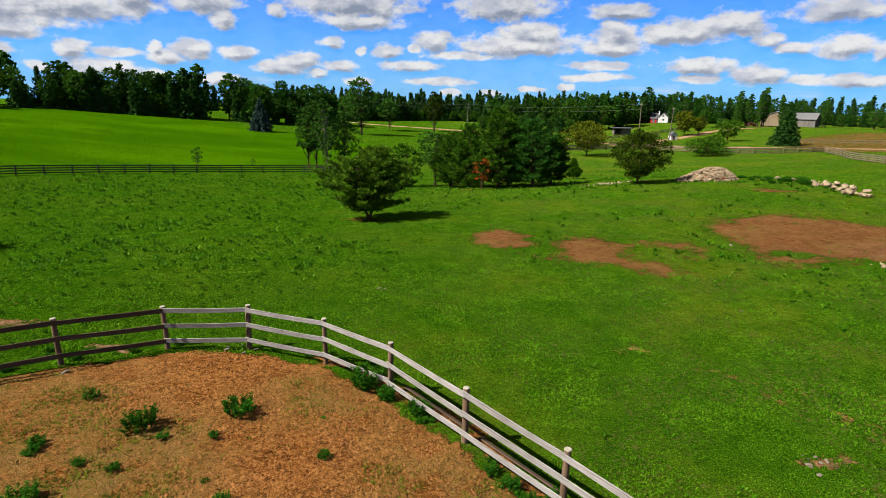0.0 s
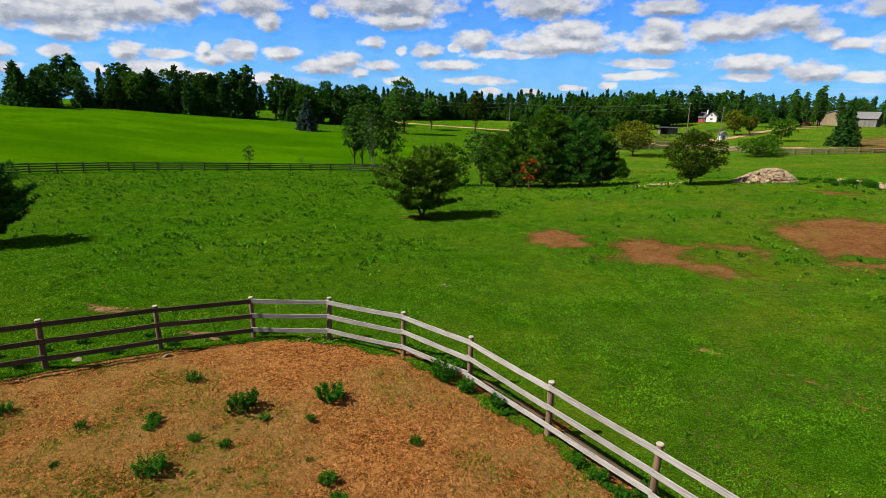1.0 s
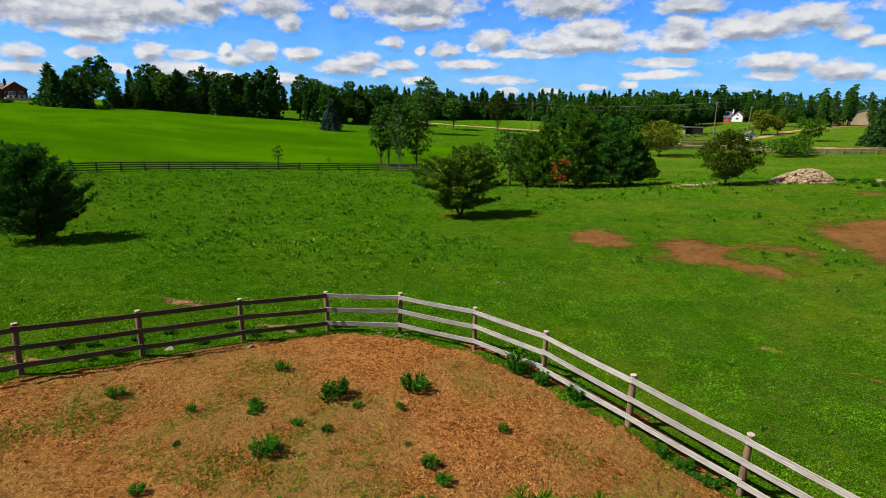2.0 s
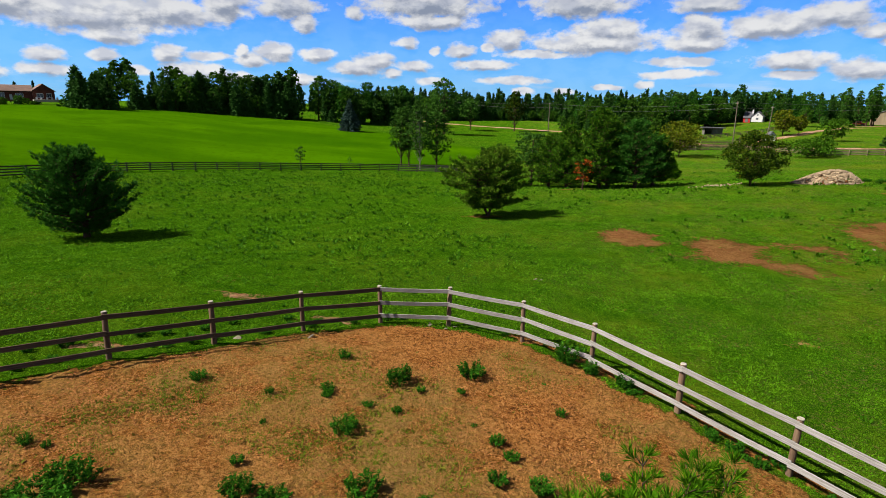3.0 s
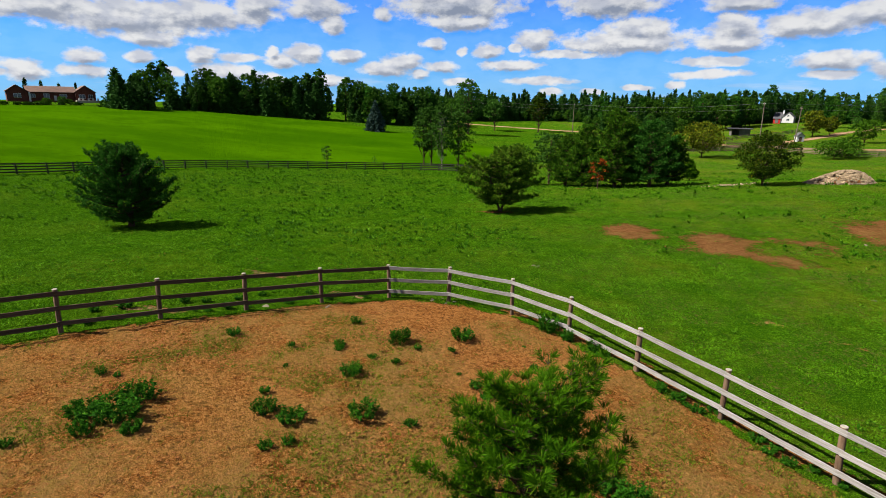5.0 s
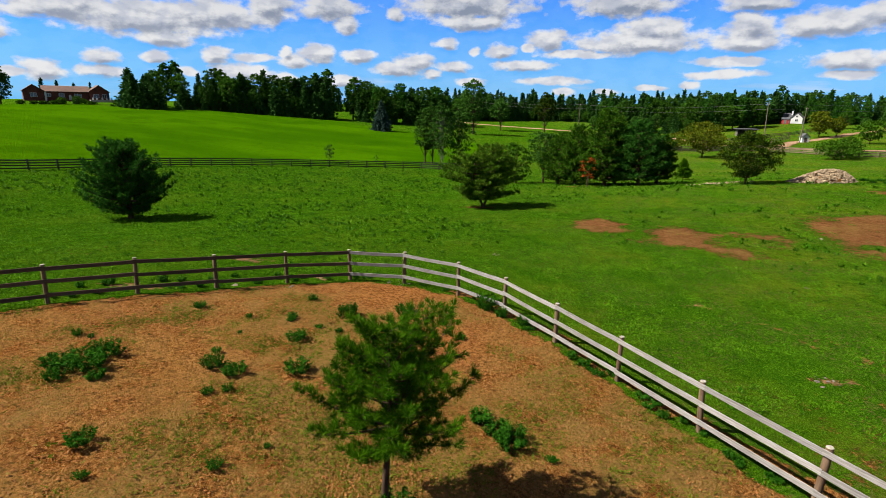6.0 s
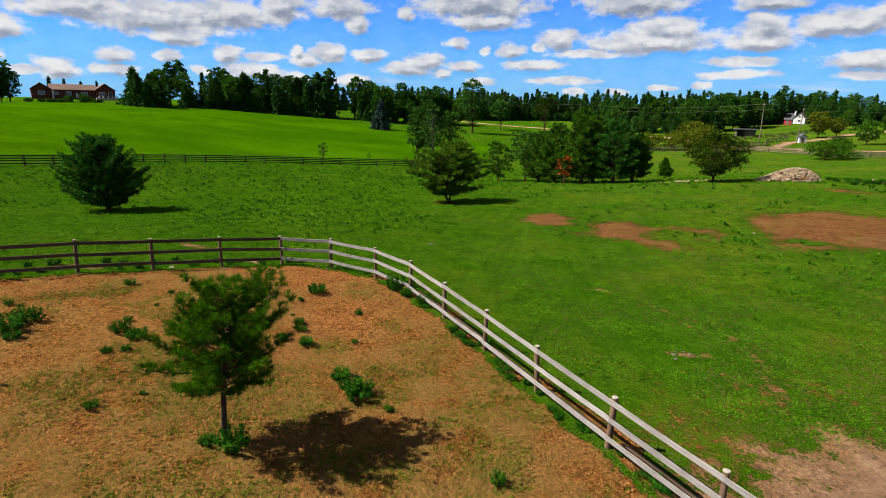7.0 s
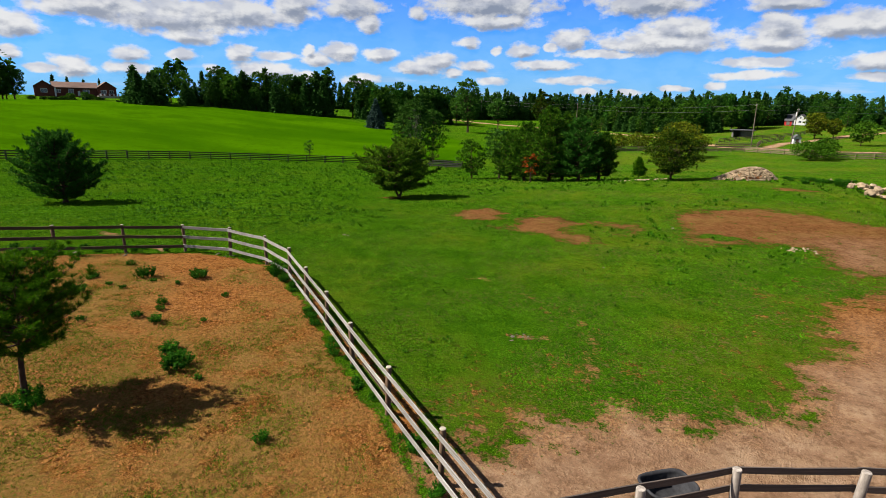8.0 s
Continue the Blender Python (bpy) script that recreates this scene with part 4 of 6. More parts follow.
def plant_woods():
    """The woods round the fields: a few trees built once, then copied."""
    kinds = []
    g = "trees of the wood edge"
    for i, leaf in enumerate((M_LEAF_DARK, M_LEAF_WOOD, M_LEAF_DARK, M_LEAF_GREY, M_LEAF_WOOD)):
        kinds.append(make_broadleaf("broadleaf_tree", 80 + i, 15.0, (4.6, 5.4, 3.4, 4.4, 3.0)[i], at(0, 0), "tall leafy tree at the edge of the wood", leaf, clear=(0.1, 0.14, 0.2, 0.08, 0.1)[i], clumps=60, per=28, leaf_len=0.85, limbs=10, group=g, clump_r=(0.24, 0.22, 0.28, 0.24, 0.32)[i], flare=(0.0, 0.15, 0.35, -0.1, 0.2)[i]))
    for i in range(3):
        kinds.append(make_spruce("spruce_tree", 90 + i, 14.0, (3.0, 2.5, 3.5)[i], at(0, 0), "dark narrow spruce in the wood", M_SPRUCE, g, 17, 6, 1.15, 0.35, 1))
    kinds.append(make_pine("pine_tree", 95, [(2.0, 2.6), (4, 3.3), (8, 2.6), (12, 1.4), (15, 0.3)], at(0, 0), "tall dark pine in the wood", 0.3, M_NEEDLE_DARK, gap=1.5, per=5, count=2, length=1.3, width=0.5, twig=1.2, group=g))
    kinds.append(make_spruce("cedar_tree", 97, 9.0, 3.1, at(0, 0), "dense dark cedar bushy to the ground", M_SPRUCE, g, 15, 9, 1.0, 0.3, 1))
    kinds.append(make_broadleaf("lombardy_poplar", 98, 18.0, 1.7, at(0, 0), "tall slim poplar bent by the wind", M_LEAF_DARK, clear=0.08, clumps=60, per=30, leaf_len=0.7, limbs=10, group="row of poplars", flare=0.1, clump_r=0.42))
    used, depths = set(), []
    rng = np.random.default_rng(4)

    def put(kind, x, y, h, inner=False):
        base = kinds[kind]
        tall = (15.0, 15.0, 15.0, 15.0, 15.0, 14.0, 14.0, 14.0, 15.0, 9.0, 18.0)[kind]
        s = 1.06 * h / tall
        wide = s * rng.uniform(0.85, 1.15)
        m = Matrix.LocRotScale((x, y, gz(x, y) - 0.15), Euler((0, 0, rng.uniform(0, 6.28))), (wide, wide, s))
        if inner:
            depths.append((base, m))
        elif kind in used:
            copy_thing(base, m)
        else:
            base.matrix_basis = m
            used.add(kind)

    def along(line, gap, kinds_of, heights, depth, jitter=2.5, far=False):
        """Rows of trees along a line, the back rows taller."""
        for row in range(depth):
            for (ax, ay), (bx, by) in zip(line, line[1:]):
                n = max(1, int(math.hypot(bx - ax, by - ay) / gap))
                nx, ny = -(by - ay), bx - ax
                ln = math.hypot(nx, ny)
                for i in range(n):
                    k = (i + rng.uniform(0.1, 0.9)) / n
                    off = row * gap * 1.15 + rng.uniform(-0.3, 0.3) * jitter
                    put(int(rng.choice(kinds_of)), ax + (bx - ax) * k + nx / ln * off + rng.normal() * 0.6, ay + (by - ay) * k + ny / ln * off, rng.uniform(*heights) * (1 + 0.10 * row), row > 0 or far)

    # wood behind the hayfield, from the house to the corner
    along([(-163, 178), (-151, 168)], 3.8, (9, 9, 5), (8.5, 12), 2, 2)
    put(9, -146, 184, 8.0)
    for x, y, h in ((-159, 172, 12.5), (-155, 169, 11), (-148, 172, 9)):
        put(9, x, y, h)
    along([(-142, 190), (-131, 197), (-120, 203), (-106, 209), (-97, 218)], 3.6, (0, 5, 1, 9, 6, 3), (9.0, 14.5), 3)
    for x, y, k, h in ((-147, 196, 5, 16.5), (-152, 190, 1, 13.5), (-139, 199, 4, 16), (-126, 206, 1, 17), (-122, 209, 0, 16), (-107, 220, 2, 17.5), (-103, 223, 4, 18), (-93, 228, 4, 16), (-157, 184, 1, 15), (-132, 205, 3, 15)):
        put(k, x, y, h)
    for x, y, k, h in ((-222, 174, 0, 20.5), (-227, 170, 1, 22.5), (-233, 172, 3, 21), (-229, 176, 0, 22), (-226, 172, 3, 20), (-231, 169, 1, 21), (-235, 175, 0, 20), (-160, 192, 4, 15), (-165, 191, 1, 14), (-156, 195, 2, 14), (-170, 196, 3, 12.5)):
        put(k, x, y, h)
    for x, y, h in ((-203, 176, 12), (-200, 180, 11), (-196, 184, 10), (-192, 188, 10.5), (-172, 200, 11), (-176, 198, 10.5), (-169, 196, 10)):
        put(5, x, y, h)
    along([(-150, 184), (-141, 188.5), (-131, 195), (-120, 201), (-106, 207), (-97, 216.5)], 3.4, (9,), (3.5, 6.5), 1, 1.5)
    # mixed wood past the corner
    along([(-88, 223), (-76, 226), (-62, 238), (-50, 250)], 3.8, (0, 3, 5, 8, 1, 6), (10.5, 15), 3)
    # dark plantation along the road
    along([(-56, 290), (-40, 303), (-24, 318), (4, 326), (32, 306), (60, 294), (88, 288)], 2.9, (5, 6, 7, 5, 6), (9.5, 12.5), 3)
    along([(58, 300), (74, 292), (92, 290), (112, 310), (135, 300)], 4.0, (8, 6, 0, 5, 7), (11.5, 15), 2)
    # woods behind the buildings
    along([(104, 318), (128, 286), (150, 292), (176, 300), (205, 292), (240, 270), (280, 240)], 4.4, (0, 6, 3, 5, 8), (7.5, 11), 2)
    for x, y, h in ((136, 268, 16), (138.5, 270, 14), (141, 266, 15.5), (144, 264, 17), (146.5, 265, 18.5), (149, 268, 13), (153, 261, 14), (156, 264, 11.5), (176, 266, 14.5), (178.5, 268, 12)):
        put(10, x, y, h)
    put(0, 190, 252, 13)
    put(3, 197, 262, 12)
    for x, y, h, k in ((118, 262, 9, 1), (124, 258, 7.5, 0), (131, 258, 8.5, 3), (200, 255, 9, 1), (188, 240, 6, 9), (182, 262, 8, 3), (110, 262, 8, 3)):
        put(k, x, y, h)
    along([(-88, 221), (-76, 224), (-62, 236), (-50, 248)], 3.6, (9,), (3.5, 6.0), 1, 1.5)
    along([(-54, 288), (-40, 301), (-24, 315), (4, 323), (32, 303), (60, 291), (88, 285)], 4.0, (9, 1), (4.0, 7.0), 1, 1.5)
    # leafy trees that fill the plantation behind its edge
    along([(-56, 297), (-40, 310), (-24, 325), (4, 333), (32, 313), (60, 301), (88, 295)], 3.4, (0, 1, 3), (8.5, 10.5), 1, 2, True)
    along([(-88, 231), (-76, 234), (-62, 246), (-50, 258)], 3.4, (0, 1, 3), (10, 12.5), 1, 2, True)
    # mixed wood on the far side of the road
    along([(14, 272), (36, 255), (56, 252), (72, 262), (90, 276)], 3.8, (0, 5, 3, 8, 6, 1), (10.5, 13.5), 2)
    along([(12, 269), (36, 251), (56, 248), (70, 258)], 3.6, (9, 9, 1), (4.0, 7.0), 1, 1.5)
    # far wooded rise
    along([(-260, 330), (-140, 380), (-40, 420), (60, 400), (170, 400), (300, 340)], 6.5, (0, 5, 6, 5, 6), (13, 17), 2, 8, True)
    # the trees behind the edge of the wood, as one mass
    mats, vs, fs, slots, o = [], [], [], [], 0
    for base, m in depths:
        turn, shift = np.array(m.to_3x3()), np.array(m.translation)
        for ob in [c for c in base.children if c.name.startswith("crown")]:
            me = ob.data
            v, f = np.empty(3 * len(me.vertices)), np.empty(len(me.loops), np.int32)
            me.vertices.foreach_get("co", v)
            me.loops.foreach_get("vertex_index", f)
            if me.materials[0] not in mats:
                mats.append(me.materials[0])
            vs.append(v.reshape(-1, 3) @ turn.T + shift)
            fs.append(f.reshape(-1, 4) + o)
            slots.append(np.full(len(me.polygons), mats.index(me.materials[0]), np.int32))
            o += len(me.vertices)
    me = fill(bpy.data.meshes.new("wood_interior"), np.concatenate(vs), np.concatenate(fs))
    for mat in mats:
        me.materials.append(mat)
    me.polygons.foreach_set("material_index", np.concatenate(slots))
    tagged(new("wood_interior", me), "dark mixed trees standing deep in the wood", "woods", kind="stuff")


plant_woods()


# ---- fences ----
def post_mesh(r, h, deep=0.12, sides=10):
    """A round post with a worn, slightly domed top."""
    pts = [(0, 0, -deep), (0, 0, 0.03), (0.006, 0.003, h * 0.5), (0, 0, h - 0.02), (0, 0, h - 0.004)]
    v, f = tube(pts, [r * 1.06, r * 1.04, r, r * 0.98, r * 0.9], sides)
    return mesh_of("post", np.array([tuple(p) for p in v]), np.array(f), M_POST, True)


def disc_mesh(name, r, h, mat, sides=10):
    bm = bmesh.new()
    bmesh.ops.create_cone(bm, cap_ends=True, segments=sides, radius1=r, radius2=r * 0.9, depth=h)
    me = bpy.data.meshes.new(name)
    bm.to_mesh(me)
    bm.free()
    me.materials.append(mat)
    return me


def board_mesh(seed, height, thick, mat):
    """A sawn board of unit length along x, bowed a little and worn at its edges."""
    rng = np.random.default_rng(seed)
    bm = bmesh.new()
    n = 6
    bow, sag = rng.normal() * 0.006, -abs(rng.normal()) * 0.008
    prev = None
    for i in range(n + 1):
        x = i / n
        k = 4 * x * (1 - x)
        y, z = bow * k, sag * k
        h = height * (1 + 0.03 * rng.normal())
        c = 0.006
        ring = [bm.verts.new((x, y + a, z + b)) for a, b in ((-thick / 2, -h / 2 + c), (-thick / 2, h / 2 - c), (-thick / 2 + c, h / 2), (thick / 2 - c, h / 2),
                                                            (thick / 2, h / 2 - c), (thick / 2, -h / 2 + c), (thick / 2 - c, -h / 2), (-thick / 2 + c, -h / 2))]
        if prev:
            for j in range(8):
                bm.faces.new((prev[j], prev[(j + 1) % 8], ring[(j + 1) % 8], ring[j]))
        else:
            bm.faces.new(ring)
        prev = ring
    bm.faces.new(reversed(prev))
    bmesh.ops.recalc_face_normals(bm, faces=bm.faces)
    me = bpy.data.meshes.new("rail")
    bm.to_mesh(me)
    bm.free()
    me.materials.append(mat)
    return me


def build_fence(name, line, label, posts, caps, boards, levels, side, top, seed, brown=(), shaded_spans=0):
    """Posts along a line and boards nailed to one side of them; every post and board is a part."""
    rng = np.random.default_rng(seed)
    cx, cy = line[len(line) // 2]
    root = thing(name, at(cx, cy), label, "fence")
    inv = root.matrix_basis.inverted()
    base = []
    for i, (x, y) in enumerate(line):
        z = gz(x, y)
        lean = Euler((rng.normal() * 0.02, rng.normal() * 0.02, rng.uniform(0, 6.28)))
        m = Matrix.LocRotScale((x, y, z), lean, None)
        p = piece("post", posts[i % len(posts)], root, inv @ m)
        if caps:
            piece("post_top", caps, p, Matrix.Translation((0, 0, top + 0.002)), "sawn pale post top")
        base.append(Vector((x, y, z)))
    for i, (a, b) in enumerate(zip(base, base[1:])):
        d = b - a
        flat = Vector((d.x, d.y, 0)).normalized()
        out = Vector((-flat.y, flat.x, 0)) * side
        for j, lv in enumerate(levels):
            p = a + out + Vector((0, 0, lv + rng.normal() * 0.012)) - flat * 0.03
            q = b + out + Vector((0, 0, lv + rng.normal() * 0.012)) + flat * 0.03
            x_axis = q - p
            m = Matrix.Identity(4)
            z_axis = Vector((0, 0, 1))
            y_axis = z_axis.cross(x_axis).normalized()
            z_axis = x_axis.normalized().cross(y_axis)
            for col, vec in enumerate((x_axis, y_axis, z_axis)):
                m[0][col], m[1][col], m[2][col] = vec
            m.translation = p + out * (0.012 if (i + j) % 2 else 0.0)
            # the first spans get boards with shade painted into their colour
            kinds = brown if i < shaded_spans else boards
            piece("rail", kinds[int(rng.integers(len(kinds)))], root, inv @ m)
    return root


def build_fences():
    posts = [post_mesh(0.078, 1.47), post_mesh(0.084, 1.45), post_mesh(0.073, 1.48)]
    cap = disc_mesh("post_top", 0.082, 0.016, M_CUT, 12)
    boards = [board_mesh(s, 0.15, 0.032, M_RAIL) for s in range(8)]
    # these boards carry the shade of the left run in their colour
    brown = [board_mesh(10 + s, 0.15, 0.032, M_SHADED_AND_FALLEN_RAIL) for s in range(6)]
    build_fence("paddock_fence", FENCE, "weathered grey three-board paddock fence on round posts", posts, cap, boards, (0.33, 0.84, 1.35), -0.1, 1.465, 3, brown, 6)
    # old boards left lying on the earth outside the fence
    fallen = [board_mesh(70 + s, 0.17, 0.035, M_SHADED_AND_FALLEN_RAIL) for s in range(4)]
    rng = np.random.default_rng(23)
    for i, ((ax, ay), (bx, by)) in enumerate(zip(FENCE[9:14], FENCE[10:15])):
        dx, dy = (bx - ax) / math.hypot(bx - ax, by - ay), (by - ay) / math.hypot(bx - ax, by - ay)
        off = 0.36 + rng.uniform(-0.05, 0.08)
        x, y = ax - dy * off + dx * 0.15, ay + dx * off + dy * 0.15
        far = (x + dx * 2.4, y + dy * 2.4)
        tip = Vector((far[0] - x, far[1] - y, gz(*far) - gz(x, y)))
        turn = tip.to_track_quat("X", "Z").to_euler()
        turn.x += radians(62)
        m = Matrix.LocRotScale((x, y, gz(x, y) + 0.075), turn, (2.4, 1, 1))
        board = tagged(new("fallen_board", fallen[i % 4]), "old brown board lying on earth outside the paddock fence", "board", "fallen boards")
        board.matrix_basis = m
    # dark fence of the next yard
    dark_posts = [post_mesh(0.1, 1.42), post_mesh(0.094, 1.42)]
    for p in dark_posts:
        p.materials[0] = M_GREY_POST
    dark = [board_mesh(20 + s, 0.17, 0.036, M_DARK_RAIL) for s in range(4)]
    build_fence("yard_fence", [(8.6, -0.2), (10.6, 1.2), (12.65, 2.44), (14.81, 3.75), (17.41, 4.49), (20.0, 5.1), (22.6, 5.6)], "dark stained board fence on silver-grey round posts", dark_posts,
                disc_mesh("post_top", 0.1, 0.016, M_GREY_POST), dark, (0.4, 0.87, 1.33), 0.12, 1.415, 9)
    # dark fence along the hayfield
    far_post = [post_mesh(0.14, 1.55, sides=6)]
    for p in far_post:
        p.materials[0] = M_FAR_RAIL
    far_board = [board_mesh(40 + s, 0.2, 0.05, M_FAR_RAIL) for s in range(3)]
    line = resample([(-78, 40), (-74.2, 51), (-72.2, 57), (-71.6, 64), (-70, 75), (-66.5, 84), (-61.5, 91), (-55, 97.2), (-47, 102), (-38, 105.6), (-28.9, 107.8), (-20.3, 107.4), (-14, 106)], 3.9)
    build_fence("field_fence", line, "dark four-board fence along the hayfield", far_post, None, far_board, (0.3, 0.68, 1.05, 1.42), -0.11, 1.5, 12)
    # pale fence along the road
    pale_post = [post_mesh(0.1, 1.5, sides=6)]
    pale_post[0].materials[0] = M_PALE_RAIL
    pale_board = [board_mesh(50 + s, 0.22, 0.05, M_PALE_RAIL) for s in range(3)]
    line = resample([(16, 151), (24, 155), (38, 158), (54, 160.5), (62, 152), (68, 140.5), (75, 138.8), (85, 138.4), (94, 139.5), (90, 128), (85, 118), (80.5, 103), (77, 92)], 3.6)
    build_fence("road_fence", line, "pale weathered four-board fence along the road", pale_post, None, pale_board, (0.3, 0.68, 1.05, 1.42), 0.11, 1.5, 15)
    line = resample([(50, 176), (62, 178), (68, 196), (80, 214)], 4.0)
    build_fence("road_fence", line, "pale weathered fence of the far horse paddock", pale_post, None, pale_board, (0.5, 0.95, 1.4), 0.11, 1.5, 16)
    line = resample([(56, 200), (66, 214), (88, 232), (104, 252)], 4.0)
    build_fence("road_fence", line, "pale weathered fence of the far horse paddock", pale_post, None, pale_board, (0.5, 0.95, 1.4), 0.11, 1.5, 17)
    line = resample([(102, 176), (118, 168), (140, 160), (170, 150)], 5.0)
    build_fence("road_fence", line, "pale weathered fence across the dry field", pale_post, None, pale_board, (0.7, 1.35), 0.11, 1.5, 18)


def resample(line, gap):
    """Points at even steps along a line."""
    p = np.array(line, float)
    s = np.concatenate(([0], np.cumsum(np.hypot(*np.diff(p, axis=0).T))))
    k = np.linspace(0, s[-1], int(s[-1] / gap) + 1)
    return list(zip(np.interp(k, s, p[:, 0]).tolist(), np.interp(k, s, p[:, 1]).tolist()))


build_fences()


# ---- stones ----
def build_stones():
    rng = np.random.default_rng(17)
    pale = [rock_mesh("stone", 200 + s, M_STONE, rng.uniform(0.6, 0.85)) for s in range(6)]
    white = [rock_mesh("stone", 220 + s, M_WHITE_STONE, rng.uniform(0.22, 0.38)) for s in range(5)]

    def lay(root, inv, meshes, x, y, z, size):
        m = Matrix.LocRotScale((x, y, z), Euler(rng.uniform(-0.5, 0.5, 3) + np.array((0, 0, rng.uniform(0, 6)))), [size * rng.uniform(0.75, 1.25) for _ in range(3)])
        piece("stone", meshes[int(rng.integers(len(meshes)))], root, inv @ m)

    # heap of fieldstones
    cx, cy = 29.6, 63.2
    root = thing("stone_pile", at(cx, cy), "heap of pale fieldstones on the pasture rise", "stone pile")
    inv = root.matrix_basis.inverted()
    for i in range(298):
        a, r = rng.uniform(0, 2 * math.pi), math.sqrt(rng.uniform(0, 1))
        u, v = math.cos(a) * r * 3.5, math.sin(a) * r * 2.8
        x, y = cx + u * 0.93 - v * 0.37, cy + u * 0.37 + v * 0.93
        hump = 1.6 * (1 - r * r) * (0.2 + 0.16 * (u + 3.5))
        lay(root, inv, pale, x, y, gz(x, y) + hump * (0.97 if i % 4 else 0.85) + 0.02, rng.uniform(0.24, 0.46))
    # the small stones between them
    vs, fs, o = [], [], 0
    for i in range(700):
        a, r = rng.uniform(0, 2 * math.pi), math.sqrt(rng.uniform(0, 1))
        u, v = math.cos(a) * r * 3.7, math.sin(a) * r * 3.0
        x, y = u * 0.93 - v * 0.37, u * 0.37 + v * 0.93
        lift = gz(cx + x, cy + y) - gz(cx, cy) + max(0.0, 1.57 * (1 - r * r) * (0.2 + 0.16 * (u + 3.5)))
        me = pale[i % 6]
        m = Matrix.LocRotScale((x, y, lift + 0.03), Euler(rng.uniform(-3, 3, 3)), [rng.uniform(0.14, 0.3) for _ in range(3)])
        vs += [m @ p.co for p in me.vertices]
        fs += [tuple(k + o for k in q.vertices) for q in me.polygons]
        o += len(me.vertices)
    tagged(piece("rubble", mesh_of("rubble", np.array([tuple(p) for p in vs]), np.array(fs), M_STONE), root, None, "small pale stones"), kind="stuff")
    bm = bmesh.new()
    bmesh.ops.create_icosphere(bm, subdivisions=3, radius=1.0)
    for v in bm.verts:
        v.co = Vector((v.co.x * 2.6 * 0.93 - v.co.y * 1.9 * 0.37, v.co.x * 2.6 * 0.37 + v.co.y * 1.9 * 0.93, v.co.z * (0.62 + 0.35 * v.co.x) + 0.02 * rng.normal()))
    part("earth_core", bm, M_CLOD, root, "earth among the stones")
    # row of boulders on the bank
    root = thing("boulder_row", at(39.7, 56.5), "row of large pale boulders along a grassy bank", "boulders")
    inv = root.matrix_basis.inverted()
    for i in range(90):
        k = i / 89
        x, y = 40.5 - 2.2 * k + rng.normal() * 0.6, 66.0 - 16.0 * k + rng.normal() * 0.5
        s = rng.uniform(0.2, 0.5) + (0.5 * rng.random() ** 2 if k > 0.5 else 0)
        lay(root, inv, pale, x, y, gz(x, y) + s * 0.2 + (0.3 * rng.random() if k > 0.6 else 0), s)
    # scattered rubble
    root = thing("rubble_strip", at(19.2, 65.0), "strip of small pale rubble in the grass", "rubble")
    inv = root.matrix_basis.inverted()
    for i in range(60):
        x, y = 19.2 + rng.normal() * 1.3, 65.0 + rng.normal() * 0.55
        s = rng.uniform(0.12, 0.32)
        lay(root, inv, pale, x, y, gz(x, y) + s * 0.15, s)
    root = thing("rubble_strip", at(24.2, 28.9), "small heap of stones at the edge of bare earth", "rubble")
    inv = root.matrix_basis.inverted()
    for i in range(22):
        x, y = 24.2 + rng.normal() * 0.45, 28.9 + rng.normal() * 0.3
        s = rng.uniform(0.07, 0.22)
        lay(root, inv, pale, x, y, gz(x, y) + s * 0.15, s)
    for x, y, k, spread, label in ((9.4, 11.75, 11, 0.3, "white limestone outcrop in short grass"), (12.5, 21.95, 2, 0.14, "flat white stone in the grass"), (-3.05, 22.75, 4, 0.2, "flat white stones in the grass"),
                                   (-13.15, 12.9, 1, 0.0, "white stone behind the paddock fence"), (-11.0, 54.7, 3, 0.4, "pale stones beside the pine"), (-10.95, 13.75, 1, 0.0, "small stone at the foot of a fence post"),
                                   (-7.0, 15.95, 6, 0.4, "broken pale slabs under the fence"), (17.6, 33.0, 1, 0, "small stone on bare earth"), (35.6, 59.5, 4, 0.7, "small stones on the bank")):
        root = thing("stone", at(x, y), label, "stone", "loose stones")
        inv = root.matrix_basis.inverted()
        for i in range(k):
            s = rng.uniform(0.06, 0.2) if k > 1 else 0.26
            px, py = x + rng.normal() * spread, y + rng.normal() * spread * 0.7
            lay(root, inv, white, px, py, gz(px, py) + s * 0.06, s)


build_stones()


# ---- farm buildings, poles, trough ----
def gable(bm, x0, x1, y0, y1, z0, z1, along="x"):
    """A gable prism from eaves height z0 to ridge z1."""
    if along == "x":
        ym = (y0 + y1) / 2
        c = [(x0, y0, z0), (x1, y0, z0), (x1, y1, z0), (x0, y1, z0), (x0, ym, z1), (x1, ym, z1)]
        fs = [(0, 1, 5, 4), (2, 3, 4, 5), (1, 2, 5), (3, 0, 4), (3, 2, 1, 0)]
    else:
        xm = (x0 + x1) / 2
        c = [(x0, y0, z0), (x1, y0, z0), (x1, y1, z0), (x0, y1, z0), (xm, y0, z1), (xm, y1, z1)]
        fs = [(0, 4, 5, 3), (1, 2, 5, 4), (0, 1, 4), (2, 3, 5), (3, 2, 1, 0)]
    vs = [bm.verts.new(p) for p in c]
    for f in fs:
        bm.faces.new([vs[i] for i in f])
    bmesh.ops.recalc_face_normals(bm, faces=bm.faces)
    return bm


